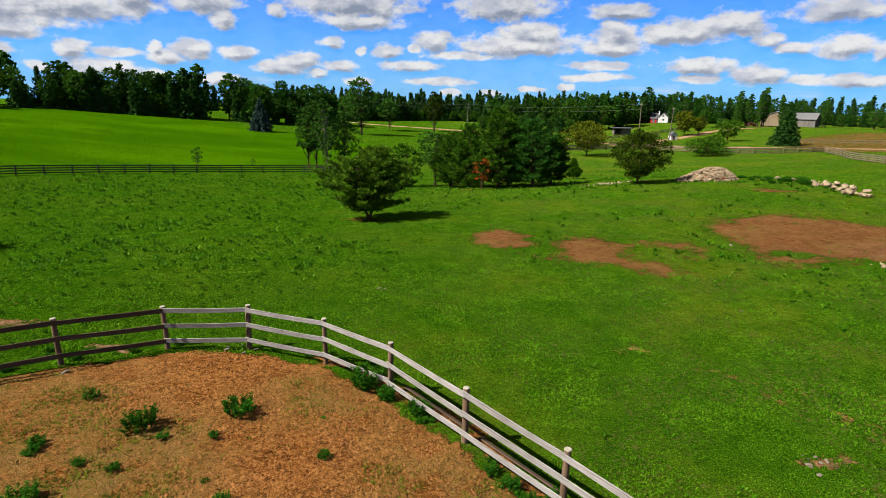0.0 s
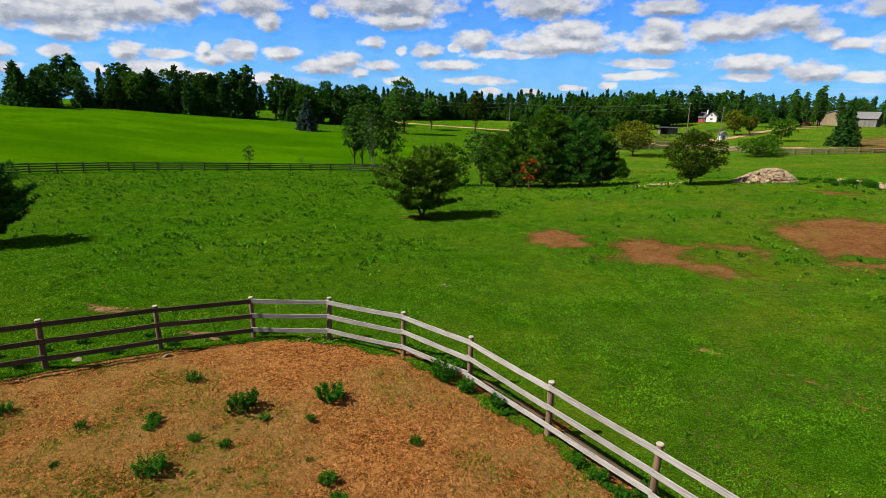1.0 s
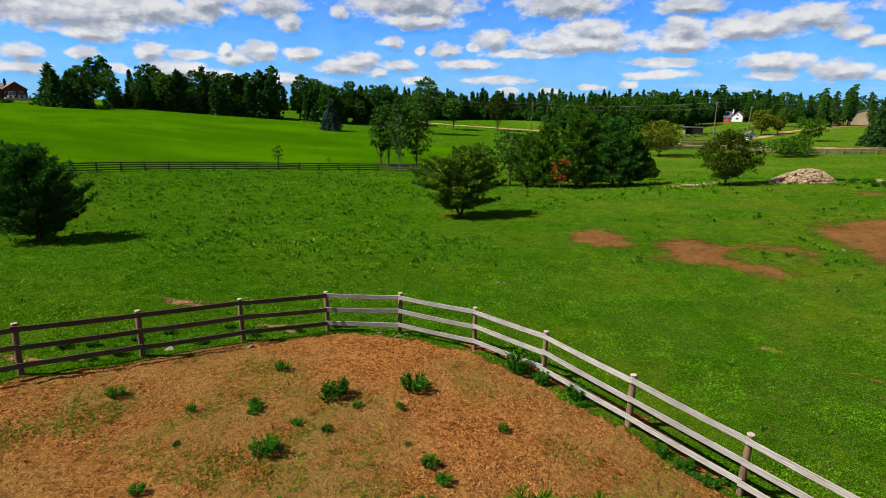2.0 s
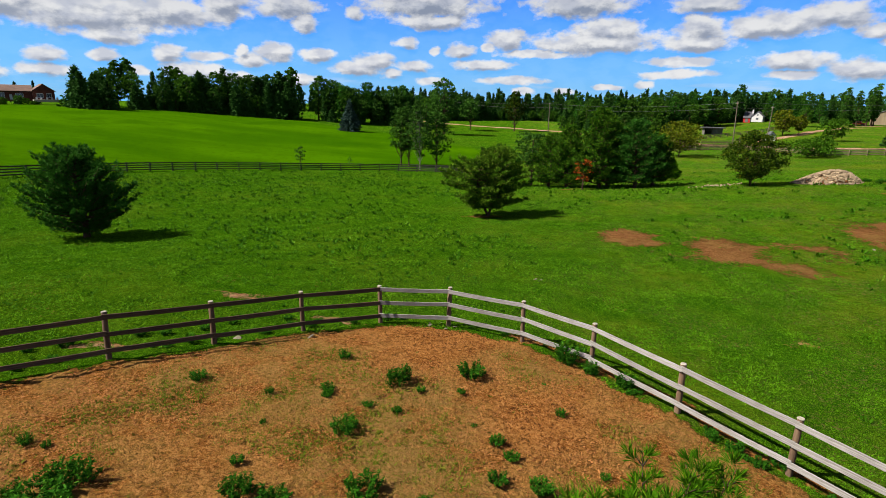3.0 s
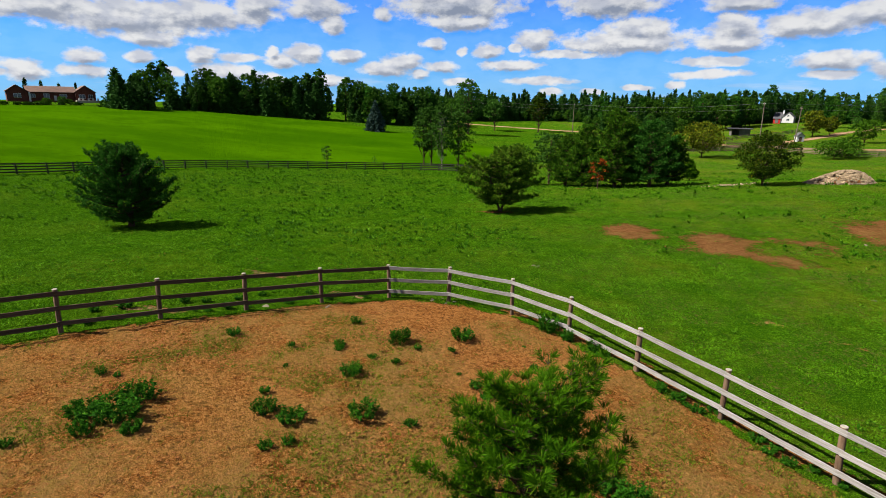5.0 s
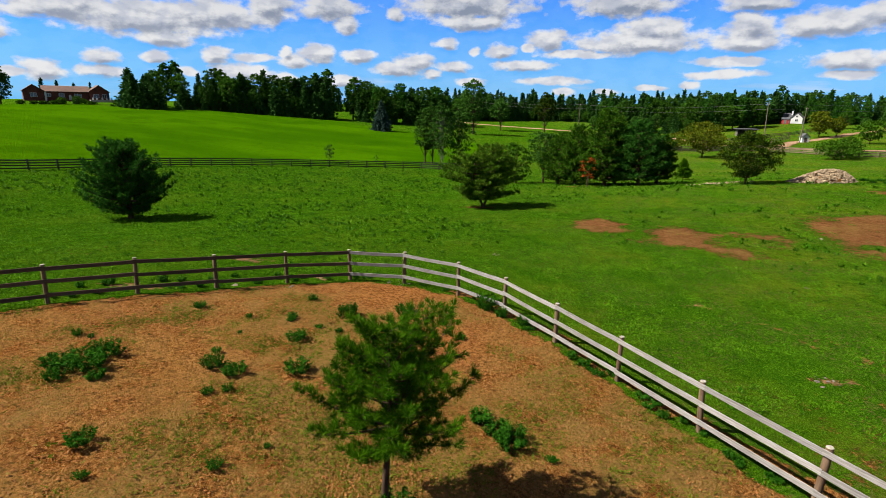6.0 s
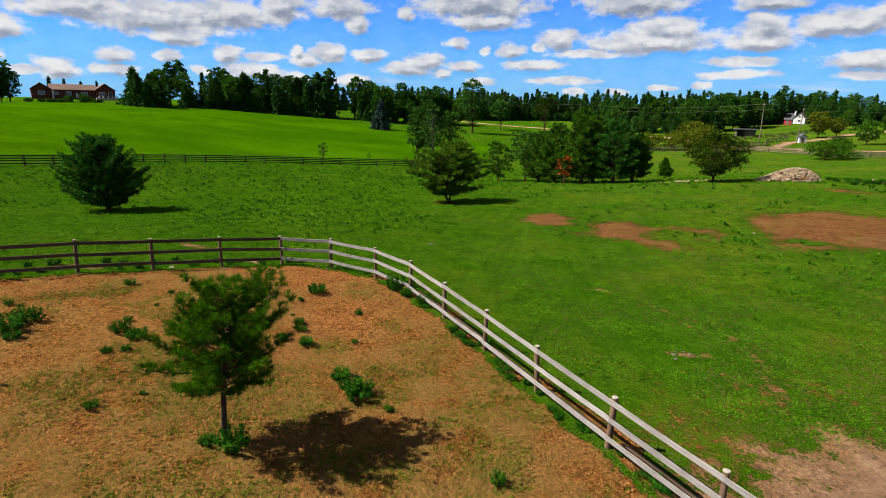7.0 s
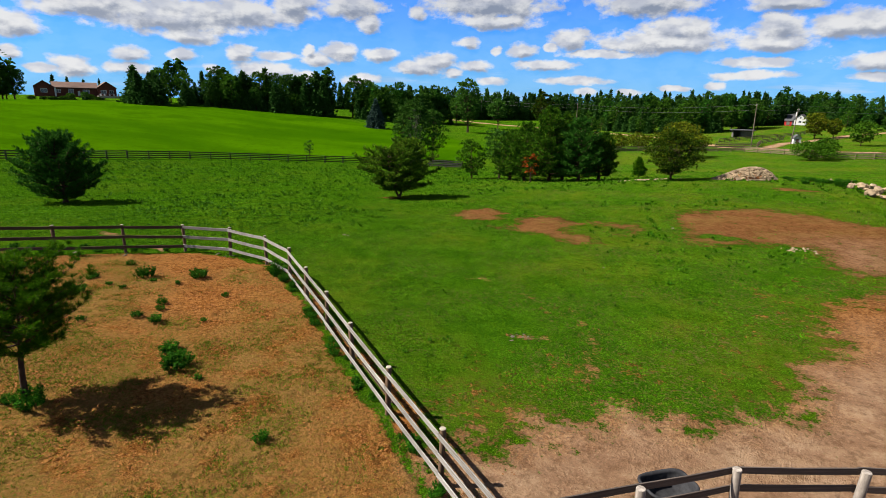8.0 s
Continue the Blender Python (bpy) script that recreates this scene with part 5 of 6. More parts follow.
def roof_slabs(parent, x0, x1, y0, y1, z0, z1, mat, along="x", over=0.5, thick=0.18):
    """Two sloping roof slabs with eaves."""
    for s in (-1, 1):
        bm = bmesh.new()
        if along == "x":
            ym, yo = (y0 + y1) / 2, (y0 - over if s < 0 else y1 + over)
            drop = over * (z1 - z0) / ((y1 - y0) / 2)
            c = [(x0 - over, ym, z1), (x1 + over, ym, z1), (x1 + over, yo, z0 - drop), (x0 - over, yo, z0 - drop)]
        else:
            xm, xo = (x0 + x1) / 2, (x0 - over if s < 0 else x1 + over)
            drop = over * (z1 - z0) / ((x1 - x0) / 2)
            c = [(xm, y0 - over, z1), (xm, y1 + over, z1), (xo, y1 + over, z0 - drop), (xo, y0 - over, z0 - drop)]
        lo = [bm.verts.new((a, b, z + 0.02)) for a, b, z in c]
        hi = [bm.verts.new((a, b, z + 0.02 + thick)) for a, b, z in c]
        bm.faces.new(hi)
        bm.faces.new(list(reversed(lo)))
        for i in range(4):
            bm.faces.new((lo[i], lo[(i + 1) % 4], hi[(i + 1) % 4], hi[i]))
        bmesh.ops.recalc_face_normals(bm, faces=bm.faces)
        part("roof", bm, mat, parent)


def window(parent, x, y, z, w, h):
    """A framed window on a wall that faces -y."""
    bm = bmesh.new()
    box(bm, x - w / 2, x + w / 2, y - 0.02, y + 0.08, z, z + h)
    win = part("window", bm, M_GLASS, parent)
    for x0, x1, z0, z1 in ((x - w / 2 - 0.12, x + w / 2 + 0.12, z - 0.12, z - 0.002), (x - w / 2 - 0.12, x + w / 2 + 0.12, z + h + 0.002, z + h + 0.12),
                           (x - w / 2 - 0.12, x - w / 2 - 0.002, z, z + h), (x + w / 2 + 0.002, x + w / 2 + 0.12, z, z + h), (x - 0.04, x + 0.04, z, z + h)):
        bm = bmesh.new()
        box(bm, x0, x1, y - 0.08, y + 0.02, z0, z1)
        part("frame", bm, M_WHITE, win, "white frame")


def facing(x, y, dz, ex, ey, extra=0.0):
    """A pose on the land whose -y side looks at (ex, ey)."""
    a = math.atan2(ey - y, ex - x)
    return Matrix.LocRotScale((x, y, gz(x, y) + dz), Euler((0, 0, a + math.pi / 2 + radians(extra))), None)


def build_ranch_house():
    h = thing("ranch_house", facing(-188.5, 173.5, 1.5, 0, 0, 4) @ Matrix.Diagonal((0.82, 0.82, 0.86, 1)), "long low red-brick ranch house with a brown shingle roof", "house")
    bm = box(bmesh.new(), -17, -9.5, -3.5, 7, -0.5, 3.9)
    gable(bm, -17, -9.5, -3.5, 7, 3.9, 6.3, "y")
    part("wall", bm, M_BRICK, h)
    roof_slabs(h, -17, -9.5, -3.5, 7, 3.9, 6.3, M_BROWN_ROOF, "y")
    bm = box(bmesh.new(), -9.5, 8.5, -1.5, 8, -0.5, 3.7)
    gable(bm, -9.5, 8.5, -1.5, 8, 3.7, 6.0, "x")
    part("wall", bm, M_BRICK, h)
    roof_slabs(h, -9.5, 8.5, -1.5, 8, 3.7, 6.0, M_BROWN_ROOF, "x")
    bm = box(bmesh.new(), 8.5, 16.5, -3.0, 7, -0.5, 3.9)
    gable(bm, 8.5, 16.5, -3.0, 7, 3.9, 6.6, "y")
    part("wall", bm, M_BRICK, h)
    roof_slabs(h, 8.5, 16.5, -3.0, 7, 3.9, 6.6, M_BROWN_ROOF, "y")
    for x, y, z, w, hh in ((-13.2, -3.52, 1.3, 2.4, 1.5), (-7.5, -1.52, 1.4, 1.6, 1.3), (-2.5, -1.52, 0.9, 2.0, 2.0), (3.8, -1.52, 1.3, 2.6, 1.4), (11.0, -3.02, 1.2, 2.2, 1.5), (14.4, -3.02, 1.2, 1.6, 1.5)):
        window(h, x, y, z, w, hh)
    bm = box(bmesh.new(), 0.2, 1.2, -1.62, -1.5, 0.1, 2.2)
    part("door", bm, M_WHITE, h, "white front door")
    bm = box(bmesh.new(), 8.0, 18.5, -7.5, -3.2, -0.8, 0.3, 0.05)
    part("patio", bm, M_GRAVEL, h, "pale stone patio")
    for x in (9.0, 10.6, 12.8, 14.6, 16.6):
        bm = box(bmesh.new(), x, x + 0.7, -5.6, -4.9, 0.3, 0.75, 0.03)
        box(bm, x, x + 0.7, -5.0, -4.9, 0.75, 1.25, 0.02)
        chair = thing("patio_chair", h.matrix_basis.copy(), "white patio chair on the house terrace", "chair", "patio chairs")
        part("seat", bm, M_WHITE, chair)
    bm = box(bmesh.new(), -9.2, -8.5, -4.0, -3.5, -0.4, 3.4, 0.04)
    slide = thing("garden_screen", h.matrix_basis.copy(), "tall white garden screen leaning near the house wall", "screen")
    part("board", bm, M_WHITE, slide)
    for i, (x, y, w, t) in enumerate(((2.4, -7.5, 1.7, 3.2), (-3.4, -6.0, 1.8, 2.6), (5.5, -5.5, 1.2, 2.0), (-14, -8, 1.4, 1.2), (-10.5, -8.5, 1.4, 1.1), (-6.5, -8.5, 1.5, 1.3), (-18.5, -7, 1.5, 1.4), (7.5, -9, 1.2, 1.2), (18.5, -8.5, 1.6, 2.2))):
        p = h.matrix_basis @ Vector((x, y, 0))
        make_broadleaf("garden_shrub", 120 + i, t, w, at(p.x, p.y), "clipped green garden shrub before the house", M_LEAF_DARK if i == 0 else M_LEAF, clear=0.04, clumps=18, per=40, leaf_len=0.4, category="shrub", group="garden shrubs")


def build_far_buildings():
    # white house with a red garage
    h = thing("white_house", facing(110.5, 298.0, 0.4, 0, 0, -10) @ Matrix.Diagonal((0.62, 0.62, 0.6, 1)), "white gabled house with a grey roof", "house")
    bm = box(bmesh.new(), -1.5, 6.5, 0, 9, -0.5, 4.2)
    gable(bm, -1.5, 6.5, 0, 9, 4.2, 8.0, "y")
    part("wall", bm, M_WHITE, h)
    roof_slabs(h, -1.5, 6.5, 0, 9, 4.2, 8.0, M_DARK_ROOF, "y")
    bm = box(bmesh.new(), -7.5, -1.5, 2, 8, -0.5, 3.4)
    gable(bm, -7.5, -1.5, 2, 8, 3.4, 7.6, "x")
    part("wall", bm, M_DARK_ROOF, h)
    roof_slabs(h, -7.5, -1.5, 2, 8, 3.4, 7.6, M_DARK_ROOF, "x")
    bm = box(bmesh.new(), -2.2, -1.2, 4, 5, 3, 9.5, 0.05)
    part("chimney", bm, M_WHITE, h)
    window(h, 2.5, -0.02, 1.4, 1.8, 1.5)
    window(h, 2.5, -0.02, 4.6, 1.2, 1.3)
    g = thing("red_shed", facing(107.4, 293.0, 0.1, 0, 0, 0), "bright red shed before the white house", "shed")
    bm = box(bmesh.new(), -3.4, -0.4, 0, 3, -0.3, 2.2)
    gable(bm, -3.4, -0.4, 0, 3, 2.2, 3.0, "x")
    part("wall", bm, M_RED, g)
    roof_slabs(g, -3.4, -0.4, 0, 3, 2.2, 3.0, M_DARK_ROOF, "x", 0.2)
    bm = box(bmesh.new(), -2.6, -1.2, -0.06, 0.02, 0.1, 1.9)
    part("door", bm, M_TIMBER, g)
    # run-in shelter
    s = thing("run_in_shelter", facing(71.2, 232.5, 0, 0, 0, 12), "dark timber run-in shelter with a flat sloping roof", "shelter")
    for x0, x1, y0, y1 in ((-3.4, 3.4, 3.8, 4.0), (-3.4, -3.2, 0.0, 3.79), (3.2, 3.4, 0.0, 3.79), (-0.6, 3.19, 0.0, 0.2)):
        bm = box(bmesh.new(), x0, x1, y0, y1, -0.3, 2.5)
        part("wall", bm, M_TIMBER, s)
    bm = box(bmesh.new(), -4.2, 4.2, -0.8, 4.6, 2.51, 2.85, 0.03)
    part("roof", bm, M_DARK_ROOF, s)
    # small white playhouse
    k = thing("playhouse", facing(79.8, 199.6, 0, 0, 0, 25), "small white playhouse with a dark pitched roof", "playhouse")
    bm = box(bmesh.new(), -1.1, 1.1, 0, 2.0, -0.2, 1.9)
    gable(bm, -1.1, 1.1, 0, 2.0, 1.9, 2.9, "y")
    part("wall", bm, M_WHITE, k)
    roof_slabs(k, -1.1, 1.1, 0, 2.0, 1.9, 2.9, M_DARK_ROOF, "y", 0.25, 0.12)
    bm = box(bmesh.new(), -0.4, 0.4, -0.05, 0.02, 0, 1.6)
    part("door", bm, M_BROWN_ROOF, k, "brown door")
    # tan barn
    b = thing("tan_barn", facing(160.5, 270.5, 0.2, 0, 0, -12), "tan metal barn with a pale grey roof", "barn")
    bm = box(bmesh.new(), -10.5, 2.5, 0, 14, -0.6, 4.2)
    gable(bm, -10.5, 2.5, 0, 14, 4.2, 6.6, "y")
    part("wall", bm, M_TAN, b)
    roof_slabs(b, -10.5, 2.5, 0, 14, 4.2, 6.6, M_GREY_ROOF, "y", 0.4)
    bm = box(bmesh.new(), 2.5, 12.0, 3, 13, -0.6, 3.4)
    gable(bm, 2.5, 12.0, 3, 13, 3.4, 6.2, "x")
    part("wall", bm, M_TIMBER, b)
    roof_slabs(b, 2.5, 12.0, 3, 13, 3.4, 6.2, M_GREY_ROOF, "x", 0.4)
    bm = box(bmesh.new(), -6, -2, -0.08, 0.02, -0.2, 3.4)
    part("door", bm, M_TAN, b)
    # pickup truck on the drive
    t = thing("pickup_truck", facing(143.3, 268.5, 0, 0, 0, -20), "red pickup truck parked on the drive", "truck")
    bm = box(bmesh.new(), -2.6, 2.6, -0.95, 0.95, 0.5, 1.15, 0.08)
    part("body", bm, M_RED, t)
    bm = box(bmesh.new(), -0.7, 1.1, -0.85, 0.85, 1.14, 1.9, 0.2)
    part("cab", bm, M_RED, t)
    bm = box(bmesh.new(), -0.45, 0.85, -0.88, -0.8, 1.25, 1.72)
    part("side_window", bm, M_GLASS, t)
    for x0 in (-1.7, 1.7):
        for y0 in (-0.9, 0.9):
            w = disc_mesh("wheel", 0.4, 0.26, M_RUBBER, 14)
            piece("wheel", w, t, pose(x0, y0, 0.4, 90))


def build_poles():
    tops = []
    for x, y, z, lean in ((-46.0, 296.0, 12.5, 0.0), (6.5, 250.0, 12.8, 0.0), (62.0, 184.0, 13.2, -1.5), (205.0, 208.0, 12.5, 0.0), (77.5, 198.0, 11.6, 2.0)):
        ob = thing("utility_pole", at(x, y), "tall grey wooden utility pole carrying cables", "pole", "utility poles")
        w = Wood()
        dx = math.tan(radians(lean)) * z
        w.limb([Vector((0, 0, -0.2)), Vector((dx * 0.5, 0, z * 0.5)), Vector((dx, 0, z))], [0.19, 0.16, 0.13], 8)
        piece("shaft", w.mesh("pole", M_POLE), ob)
        bm = box(bmesh.new(), dx - 0.08, dx + 0.08, -1.0, 1.0, z - 0.7, z - 0.55)
        part("crossarm", bm, M_POLE, ob)
        for yy in (-0.8, 0.8):
            piece("insulator", disc_mesh("insulator", 0.06, 0.16, M_WHITE, 8), ob, Matrix.Translation((dx, yy, z - 0.47)))
        tops.append(Vector((x + dx, y, gz(x, y) + z)))
    for a, b, drops in ((0, 1, (0.0, 1.6)), (1, 2, (0.0, 1.6)), (2, 3, (0.0, 1.6)), (2, 4, (1.0,))):
        for d in drops:
            w = Wood()
            p, q = tops[a] - Vector((0, 0, d + 0.4)), tops[b] - Vector((0, 0, d + 0.4))
            w.limb([p.lerp(q, k) - Vector((0, 0, 4 * k * (1 - k) * 1.4)) for k in np.linspace(0, 1, 15)], [0.025] * 15, 4)
            tagged(new("power_cable", w.mesh("cable", M_CABLE)), "thin dark power cable hanging between wooden poles", "cable", "power cables")


def build_trough():
    t = thing("water_trough", at(13.5, 4.05, 0.0, 30), "black plastic water trough with rounded corners by the fence", "trough")
    n = 32

    def ring(bm, a, b, z):
        out = []
        for k in range(n):
            c, s = math.cos(2 * math.pi * k / n), math.sin(2 * math.pi * k / n)
            out.append(bm.verts.new((a * math.copysign(abs(c) ** 0.5, c), b * math.copysign(abs(s) ** 0.5, s), z)))
        return out
    bm = bmesh.new()
    rings = [ring(bm, *q) for q in ((0.5, 0.32, 0.0), (0.54, 0.35, 0.04), (0.6, 0.41, 0.46), (0.64, 0.45, 0.48), (0.64, 0.45, 0.52), (0.59, 0.4, 0.53), (0.57, 0.38, 0.45), (0.52, 0.33, 0.08))]
    for a, b in zip(rings, rings[1:]):
        for k in range(n):
            bm.faces.new((a[k], a[(k + 1) % n], b[(k + 1) % n], b[k]))
    bm.faces.new(list(reversed(rings[0])))
    bm.faces.new(rings[-1])
    bmesh.ops.recalc_face_normals(bm, faces=bm.faces)
    part("tub", bm, M_PLASTIC, t, smooth=True)


build_ranch_house()
build_far_buildings()
build_poles()
build_trough()


# ---- weeds, grass, clods ----
def weed_template(seed, leafy=1250, leaf=0.075, tall=1.0):
    """A leafy clump about one metre across; returned as a thing to be copied."""
    rng = np.random.default_rng(seed)
    ob = thing("weed_clump", at(0, 0), "dense dark green leafy weed clump on bare earth", "weed", "weed clumps")
    wood = Wood()
    cs, outs = [], []
    stems = 34
    for i in range(stems):
        a, r = rng.uniform(0, 6.28), math.sqrt(rng.uniform(0.0, 1)) * 0.46
        h = tall * (0.55 - 0.75 * r * r) * rng.uniform(0.7, 1.25)
        foot, head = Vector((math.cos(a) * r * 0.7, math.sin(a) * r * 0.7, -0.02)), Vector((math.cos(a) * r * 1.1, math.sin(a) * r * 1.1, h))
        wood.limb([foot, foot.lerp(head, 0.5) + Vector((0, 0, 0.03)), head], [0.008, 0.006, 0.003], 3)
        n = leafy // stems
        for k in np.linspace(0.25, 1.05, n):
            p = foot.lerp(head, min(k, 1.0))
            az = rng.uniform(0, 6.28)
            o = np.array((math.cos(az), math.sin(az), rng.uniform(0.1, 0.9)))
            cs.append(np.array(p) + o * leaf * 0.5)
            outs.append(o * 1.6)
    piece("stalk", wood.mesh("weed_stalk", M_DOCK), ob)
    v, f = leaves(rng, np.array(cs), np.array(outs), leaf * 1.5, leaf * 0.42)
    piece("foliage", mesh_of("weed_leaves", v, f, M_WEED), ob)
    return ob


def plant_weeds():
    big = [(-7.2, 11.05, 0.8), (-5.2, 11.95, 0.85), (-2.3, 13.65, 0.85), (-0.7, 12.4, 0.6), (-9.2, 5.8, 0.75), (-8.45, 5.65, 0.75), (-6.85, 6.35, 0.7), (-3.3, 7.25, 0.7),
           (-12.4, 5.3, 1.05), (-13.05, 4.4, 0.9), (-12.25, 4.5, 1.0), (-11.6, 4.15, 0.65), (-12.6, 3.8, 0.6), (-9.8, 1.85, 0.7), (-2.4, 1.9, 0.75), (-1.35, 5.65, 0.85),
           (-0.5, 4.95, 0.95), (-4.2, 7.35, 0.5), (-7.9, 8.35, 0.6), (-9.0, 10.15, 0.55), (-3.0, 1.85, 0.5), (-0.85, 5.25, 0.75)]
    small = [(-9.25, 12.35, 0.4), (-5.4, 10.85, 0.35), (-2.7, 10.35, 0.35), (-6.9, 9.5, 0.35), (-12.6, 9.85, 0.42), (-8.9, 9.85, 0.48), (-4.3, 8.7, 0.45), (-3.95, 8.2, 0.4), (-14.3, 6.2, 0.35),
             (-9.7, 6.65, 0.42), (-5.6, 6.35, 0.35), (-8.5, 4.5, 0.38), (-8.1, 4.8, 0.32), (-13.7, 3.0, 0.4), (-8.9, 0.95, 0.38), (-6.6, 2.05, 0.4), (3.75, 2.8, 0.38), (-6.5, 10.7, 0.38),
             (-13.8, 6.2, 0.25), (-7.7, 9.6, 0.3), (-10.4, 9.6, 0.25), (-3.1, 11.9, 0.2), (-9.9, 8.2, 0.2), (-4.9, 9.3, 0.2), (-1.9, 8.0, 0.22), (-5.9, 3.0, 0.25), (0.5, 4.6, 0.28)]
    rng = np.random.default_rng(31)
    forms = [weed_template(300), weed_template(301, 1050, 0.085, 0.9), weed_template(302, 1150, 0.08, 1.1), weed_template(303, 640, 0.12, 1.2)]
    used = set()

    def set_down(x, y, s, k):
        m = Matrix.LocRotScale((x, y, gz(x, y)), Euler((0, 0, rng.uniform(0, 6.28))), (s * rng.uniform(0.9, 1.2), s * rng.uniform(0.9, 1.1), s * rng.uniform(0.75, 1.0)))
        if k in used:
            return copy_thing(forms[k], m)
        forms[k].matrix_basis = m
        used.add(k)
        return forms[k]

    for i, (x, y, s) in enumerate(big + small):
        set_down(x, y, s * 1.12, i % 4)
    # growth along the foot of the fence
    for (ax, ay), (bx, by) in zip(FENCE[2:], FENCE[3:]):
        dx, dy = bx - ax, by - ay
        ln = math.hypot(dx, dy)
        right = ax > -2.5
        for i in range(6 if right else 4):
            k = rng.uniform(0.02, 0.98)
            off = rng.uniform(-0.42, 0.12) if right else rng.uniform(0.15, 0.8)
            ob = set_down(ax + dx * k - dy / ln * off, ay + dy * k + dx / ln * off, rng.uniform(0.22, 0.55), int(rng.integers(4)))
            tagged(ob, "low green weeds along the foot of the fence")
    # rank growth on the stony bank
    for i in range(22):
        x, y = 36.5 + rng.normal() * 2.4, 61.0 + rng.normal() * 3.2
        tagged(set_down(x, y, rng.uniform(0.6, 1.25), int(rng.integers(4))), "rank green weeds on the stony bank")
    # coarse dock weeds beyond the left run of fence
    for x, y, s in ((-16.2, 12.3, 0.7), (-15.5, 12.6, 0.6), (-14.6, 13.4, 0.55), (-17.6, 10.9, 0.8), (-18.3, 10.2, 0.6), (-14.0, 14.2, 0.5), (-12.4, 15.2, 0.5)):
        tagged(set_down(x, y, s, 3), "coarse leafy weeds in the grass behind the fence")


def scatter(rng, n, x0, x1, y0, y1):
    return rng.uniform(x0, x1, n), rng.uniform(y0, y1, n)


def grass_cover():
    """Tufts of pasture grass as one carpet of blades, finer near the paddock and coarser towards the far fields."""
    rng = np.random.default_rng(41)
    for name, n, near, far, per, mat in (("pasture_grass", 420000, 11.0, 118.0, 2, M_GRASS), ("dry_grass", 16000, 9.0, 60.0, 2, M_GRASS_DRY)):
        d = near * (far / near) ** rng.random(n)
        a = np.radians(rng.uniform(-66, 58, n))
        x, y = d * np.sin(a), d * np.cos(a) - 5.0
        soil, pale, hay, worn = land_masks(x, y)
        ragged = soil + 0.55 * grain(x * 1.3, y * 1.3, 21) * (soil > 0.02)
        keep = (ragged < 0.42) & (hay < 0.5)
        if mat is M_GRASS_DRY:
            keep = ((soil > 0.12) & (soil < 0.75) | (grain(x * 0.3, y * 0.3, 23) > 0.6) & (soil < 0.3)) & (hay < 0.5)
        keep &= grain(x * 0.45, y * 0.45, 22) * 0.3 + grain(x * 1.9, y * 1.9, 24) * 0.2 + rng.uniform(-0.9, 1.0, n) > -0.45
        x, y, d = x[keep], y[keep], d[keep]
        size = (d / 18.0) ** 0.6 * (1 + 0.12 * np.clip(grain(x * 0.8, y * 0.8, 25), -0.7, 1))
        c = np.repeat(np.stack((x, y, ground(x, y)), -1), per, 0)
        s = np.repeat(size, per)[:, None]
        k = len(c)
        c[:, :2] += rng.normal(size=(k, 2)) * 0.03 * s
        t = rng.uniform(0, 6.28, k)
        side = np.stack((np.cos(t), np.sin(t), 0 * t), -1) * 0.016 * s * rng.uniform(0.6, 1.3, (k, 1))
        tip = np.stack((rng.normal(size=k) * 0.05, rng.normal(size=k) * 0.05, rng.uniform(0.02, 0.06, k)), -1) * s
        c[:, 2] -= 0.012
        v = np.stack((c - side, c + side, c + tip), 1).reshape(-1, 3)
        ob = new(name, mesh_of(name, v, np.arange(3 * k).reshape(-1, 3), mat))
        tagged(ob, "short green pasture grass" if mat is M_GRASS else "dry straw-coloured grass round bare earth", "grass", kind="stuff")


def dock_cover():
    """Low broad-leaved weeds dotted over the pasture."""
    rng = np.random.default_rng(43)
    x1, y1 = scatter(rng, 2600, -24, 24, 8, 36)
    x2, y2 = scatter(rng, 6500, -72, 40, 26, 108)
    x, y = np.concatenate((x1, x2)), np.concatenate((y1, y2))
    soil, pale, hay, worn = land_masks(x, y)
    drift = grain(x * 0.16, y * 0.16, 31) + 0.6 * grain(x * 0.7, y * 0.7, 32) + rng.uniform(-0.5, 0.5, len(x))
    keep = (soil < 0.15) & (hay < 0.3) & (drift > np.where(x < -8, -0.1, 0.4) - 0.25 * np.clip((y - 40) / 40, 0, 1) * (x < -12))
    x, y = x[keep], y[keep]
    s = rng.uniform(0.4, 1.2, len(x)) * np.clip(y / 45, 0.4, 0.95)
    per = 12
    c = np.repeat(np.stack((x, y, ground(x, y)), -1), per, 0)
    s = np.repeat(s, per)[:, None]
    k = len(c)
    a = rng.uniform(0, 6.28, k)
    out = np.stack((np.cos(a), np.sin(a), rng.uniform(0.5, 1.6, k)), -1)
    side = np.stack((-np.sin(a), np.cos(a), 0 * a), -1)
    l = 0.2 * s * rng.uniform(0.7, 1.3, (k, 1))
    c = c + rng.normal(size=(k, 3)) * np.array((0.09, 0.09, 0.02)) * s
    v = np.stack((c, c + out * l * 0.6 + side * l * 0.3, c + out * l, c + out * l * 0.6 - side * l * 0.3), 1).reshape(-1, 3)
    ob = new("pasture_weeds", mesh_of("pasture_weeds", v, np.arange(4 * k).reshape(-1, 4), M_DOCK))
    tagged(ob, "dark broad-leaved weeds dotted over the pasture", "weeds", kind="stuff")


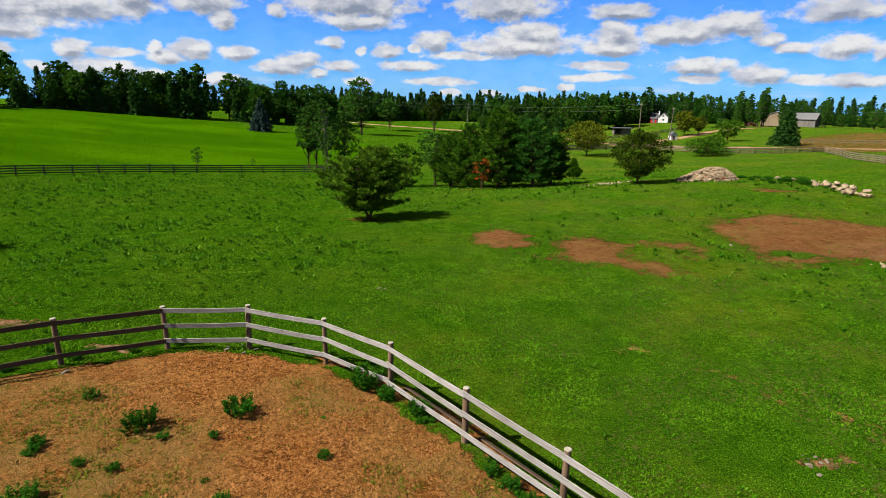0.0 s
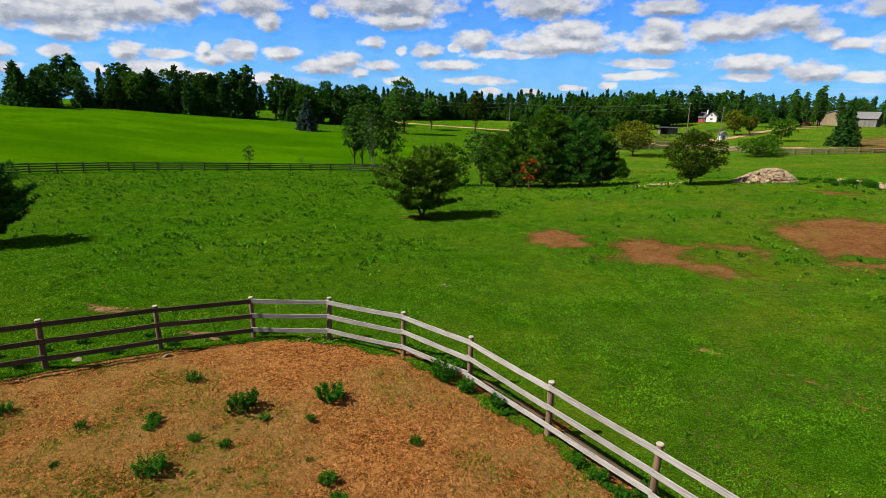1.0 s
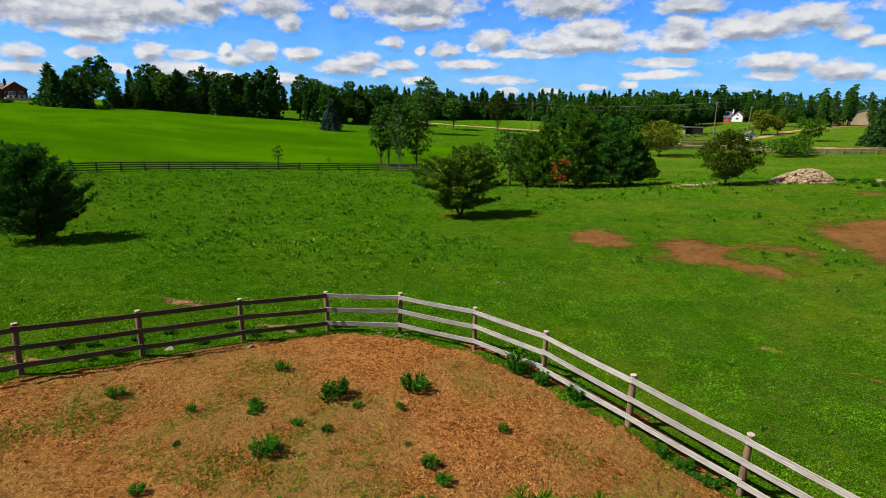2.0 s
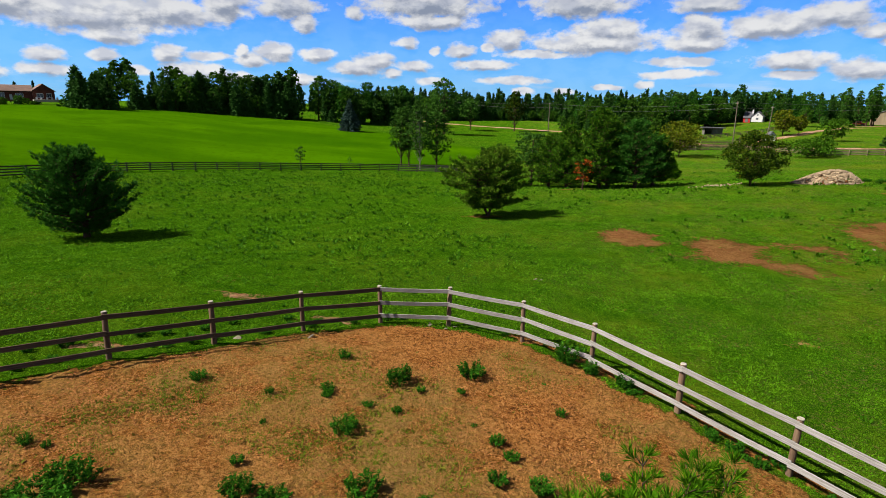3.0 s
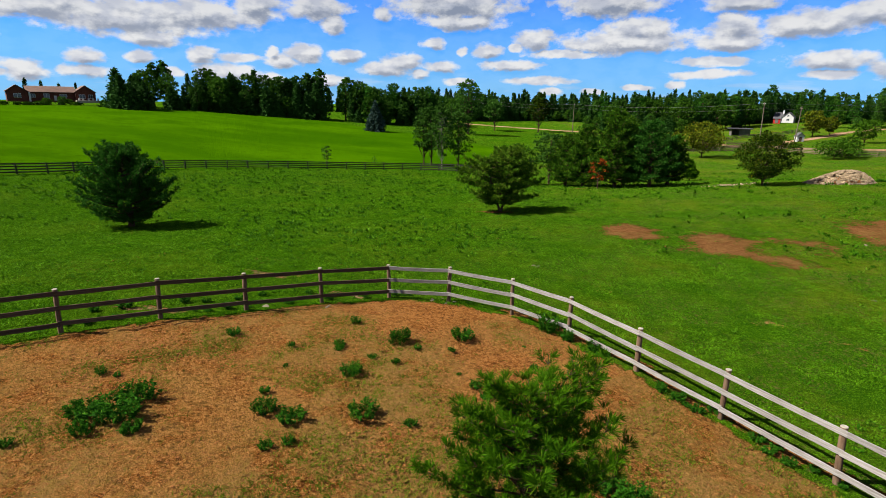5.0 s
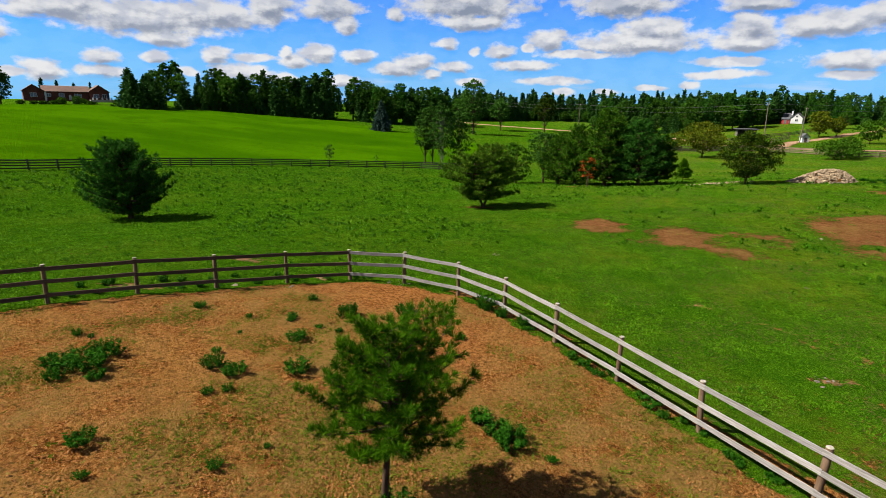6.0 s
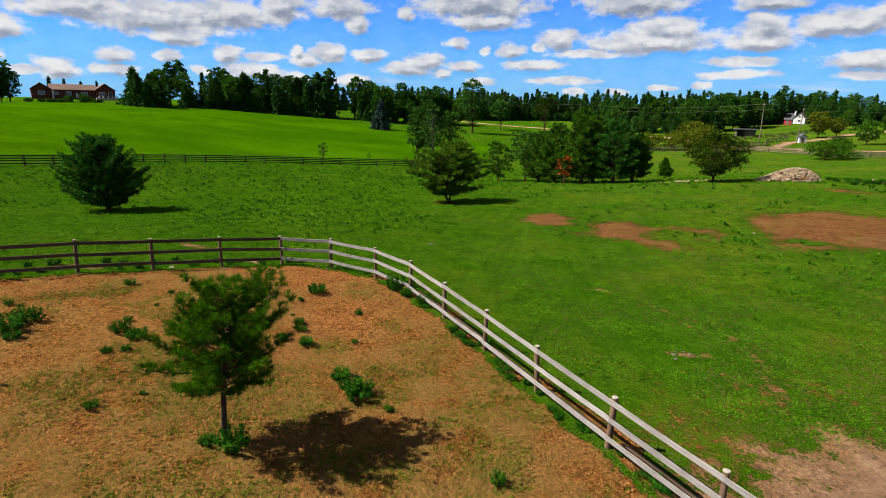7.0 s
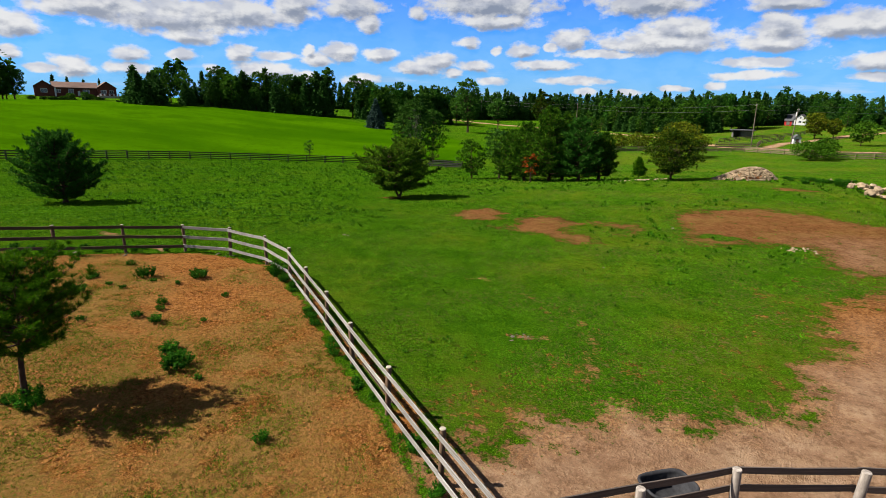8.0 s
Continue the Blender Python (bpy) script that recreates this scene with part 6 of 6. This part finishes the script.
def clod_cover():
    """Clods and crumbs of earth over the paddock."""
    rng = np.random.default_rng(47)
    x, y = scatter(rng, 150000, -20, 10, -1, 16)
    soil, pale, hay, worn = land_masks(x, y)
    rough = grain(x * 0.35, y * 0.35, 41) * 0.7 + grain(x * 1.1, y * 1.1, 42) * 0.5 - 0.3 * worn - 0.35 * np.clip((x - 0.5) / 4, 0, 1)
    keep = (soil > 0.75) & (rough + rng.uniform(-0.7, 0.7, len(x)) > -0.1)
    x, y = x[keep], y[keep]
    k = len(x)
    s = 0.008 + 0.021 * rng.random(k) ** 2
    turns = np.linspace(0, 2 * math.pi, 6)[:5]
    base = np.stack((np.append(np.cos(turns), 0.1), np.append(np.sin(turns), -0.1), np.append(np.zeros(5), 0.75)), -1)
    tri = np.array([(i, (i + 1) % 5, 5) for i in range(5)])
    v = base[None] * s[:, None, None] * rng.uniform(0.5, 1.4, (k, 6, 1))
    t = rng.uniform(0, 6.28, k)
    v = np.stack((v[..., 0] * np.cos(t)[:, None] - v[..., 1] * np.sin(t)[:, None], v[..., 0] * np.sin(t)[:, None] + v[..., 1] * np.cos(t)[:, None], v[..., 2]), -1)
    v = v + np.stack((x, y, ground(x, y) + s * 0.1 + 0.008), -1)[:, None]
    f = tri[None] + 6 * np.arange(k)[:, None, None]
    ob = new("earth_clods", mesh_of("earth_clods", v.reshape(-1, 3), f.reshape(-1, 3), M_CLOD))
    tagged(ob, "crumbled red-brown clods of paddock earth", "soil", kind="stuff")
    # straw and pale dead leaves
    x, y = scatter(rng, 420, -16, 8, 0, 14)
    soil, pale, hay, worn = land_masks(x, y)
    keep = soil > 0.8
    c = np.stack((x, y, ground(x, y) + 0.035), -1)[keep]
    v, f = leaves(rng, c, np.zeros_like(c), 0.12, 0.05)
    ob = new("dead_leaves", mesh_of("dead_leaves", v, f, M_GRASS_DRY))
    tagged(ob, "pale dead leaves and straw on the paddock earth", "litter", kind="stuff")
    # thin grass in the paddock
    x, y = scatter(rng, 70000, -18, 8, -1, 14)
    soil, pale, hay, worn = land_masks(x, y)
    keep = (soil > 0.5) & (worn * 1.1 + 0.9 * grain(x * 0.8, y * 0.8, 51) + rng.uniform(-0.4, 0.3, len(x)) > 0.9 + 0.3 * np.clip((y - 8) / 3, 0, 1))
    c = np.repeat(np.stack((x, y, ground(x, y)), -1)[keep], 3, 0)
    k = len(c)
    a = rng.uniform(0, 6.28, k)
    c[:, :2] += rng.normal(size=(k, 2)) * 0.03
    side = np.stack((np.cos(a), np.sin(a), 0 * a), -1) * 0.014
    tip = np.stack((rng.normal(size=k) * 0.05, rng.normal(size=k) * 0.05, rng.uniform(0.02, 0.07, k)), -1)
    v = np.stack((c - side, c + side, c + tip), 1).reshape(-1, 3)
    ob = new("sparse_grass", mesh_of("sparse_grass", v, np.arange(3 * k).reshape(-1, 3), M_GRASS_THIN))
    tagged(ob, "thin dry grass growing in the paddock earth", "grass", kind="stuff")


plant_weeds()
grass_cover()
dock_cover()
clod_cover()
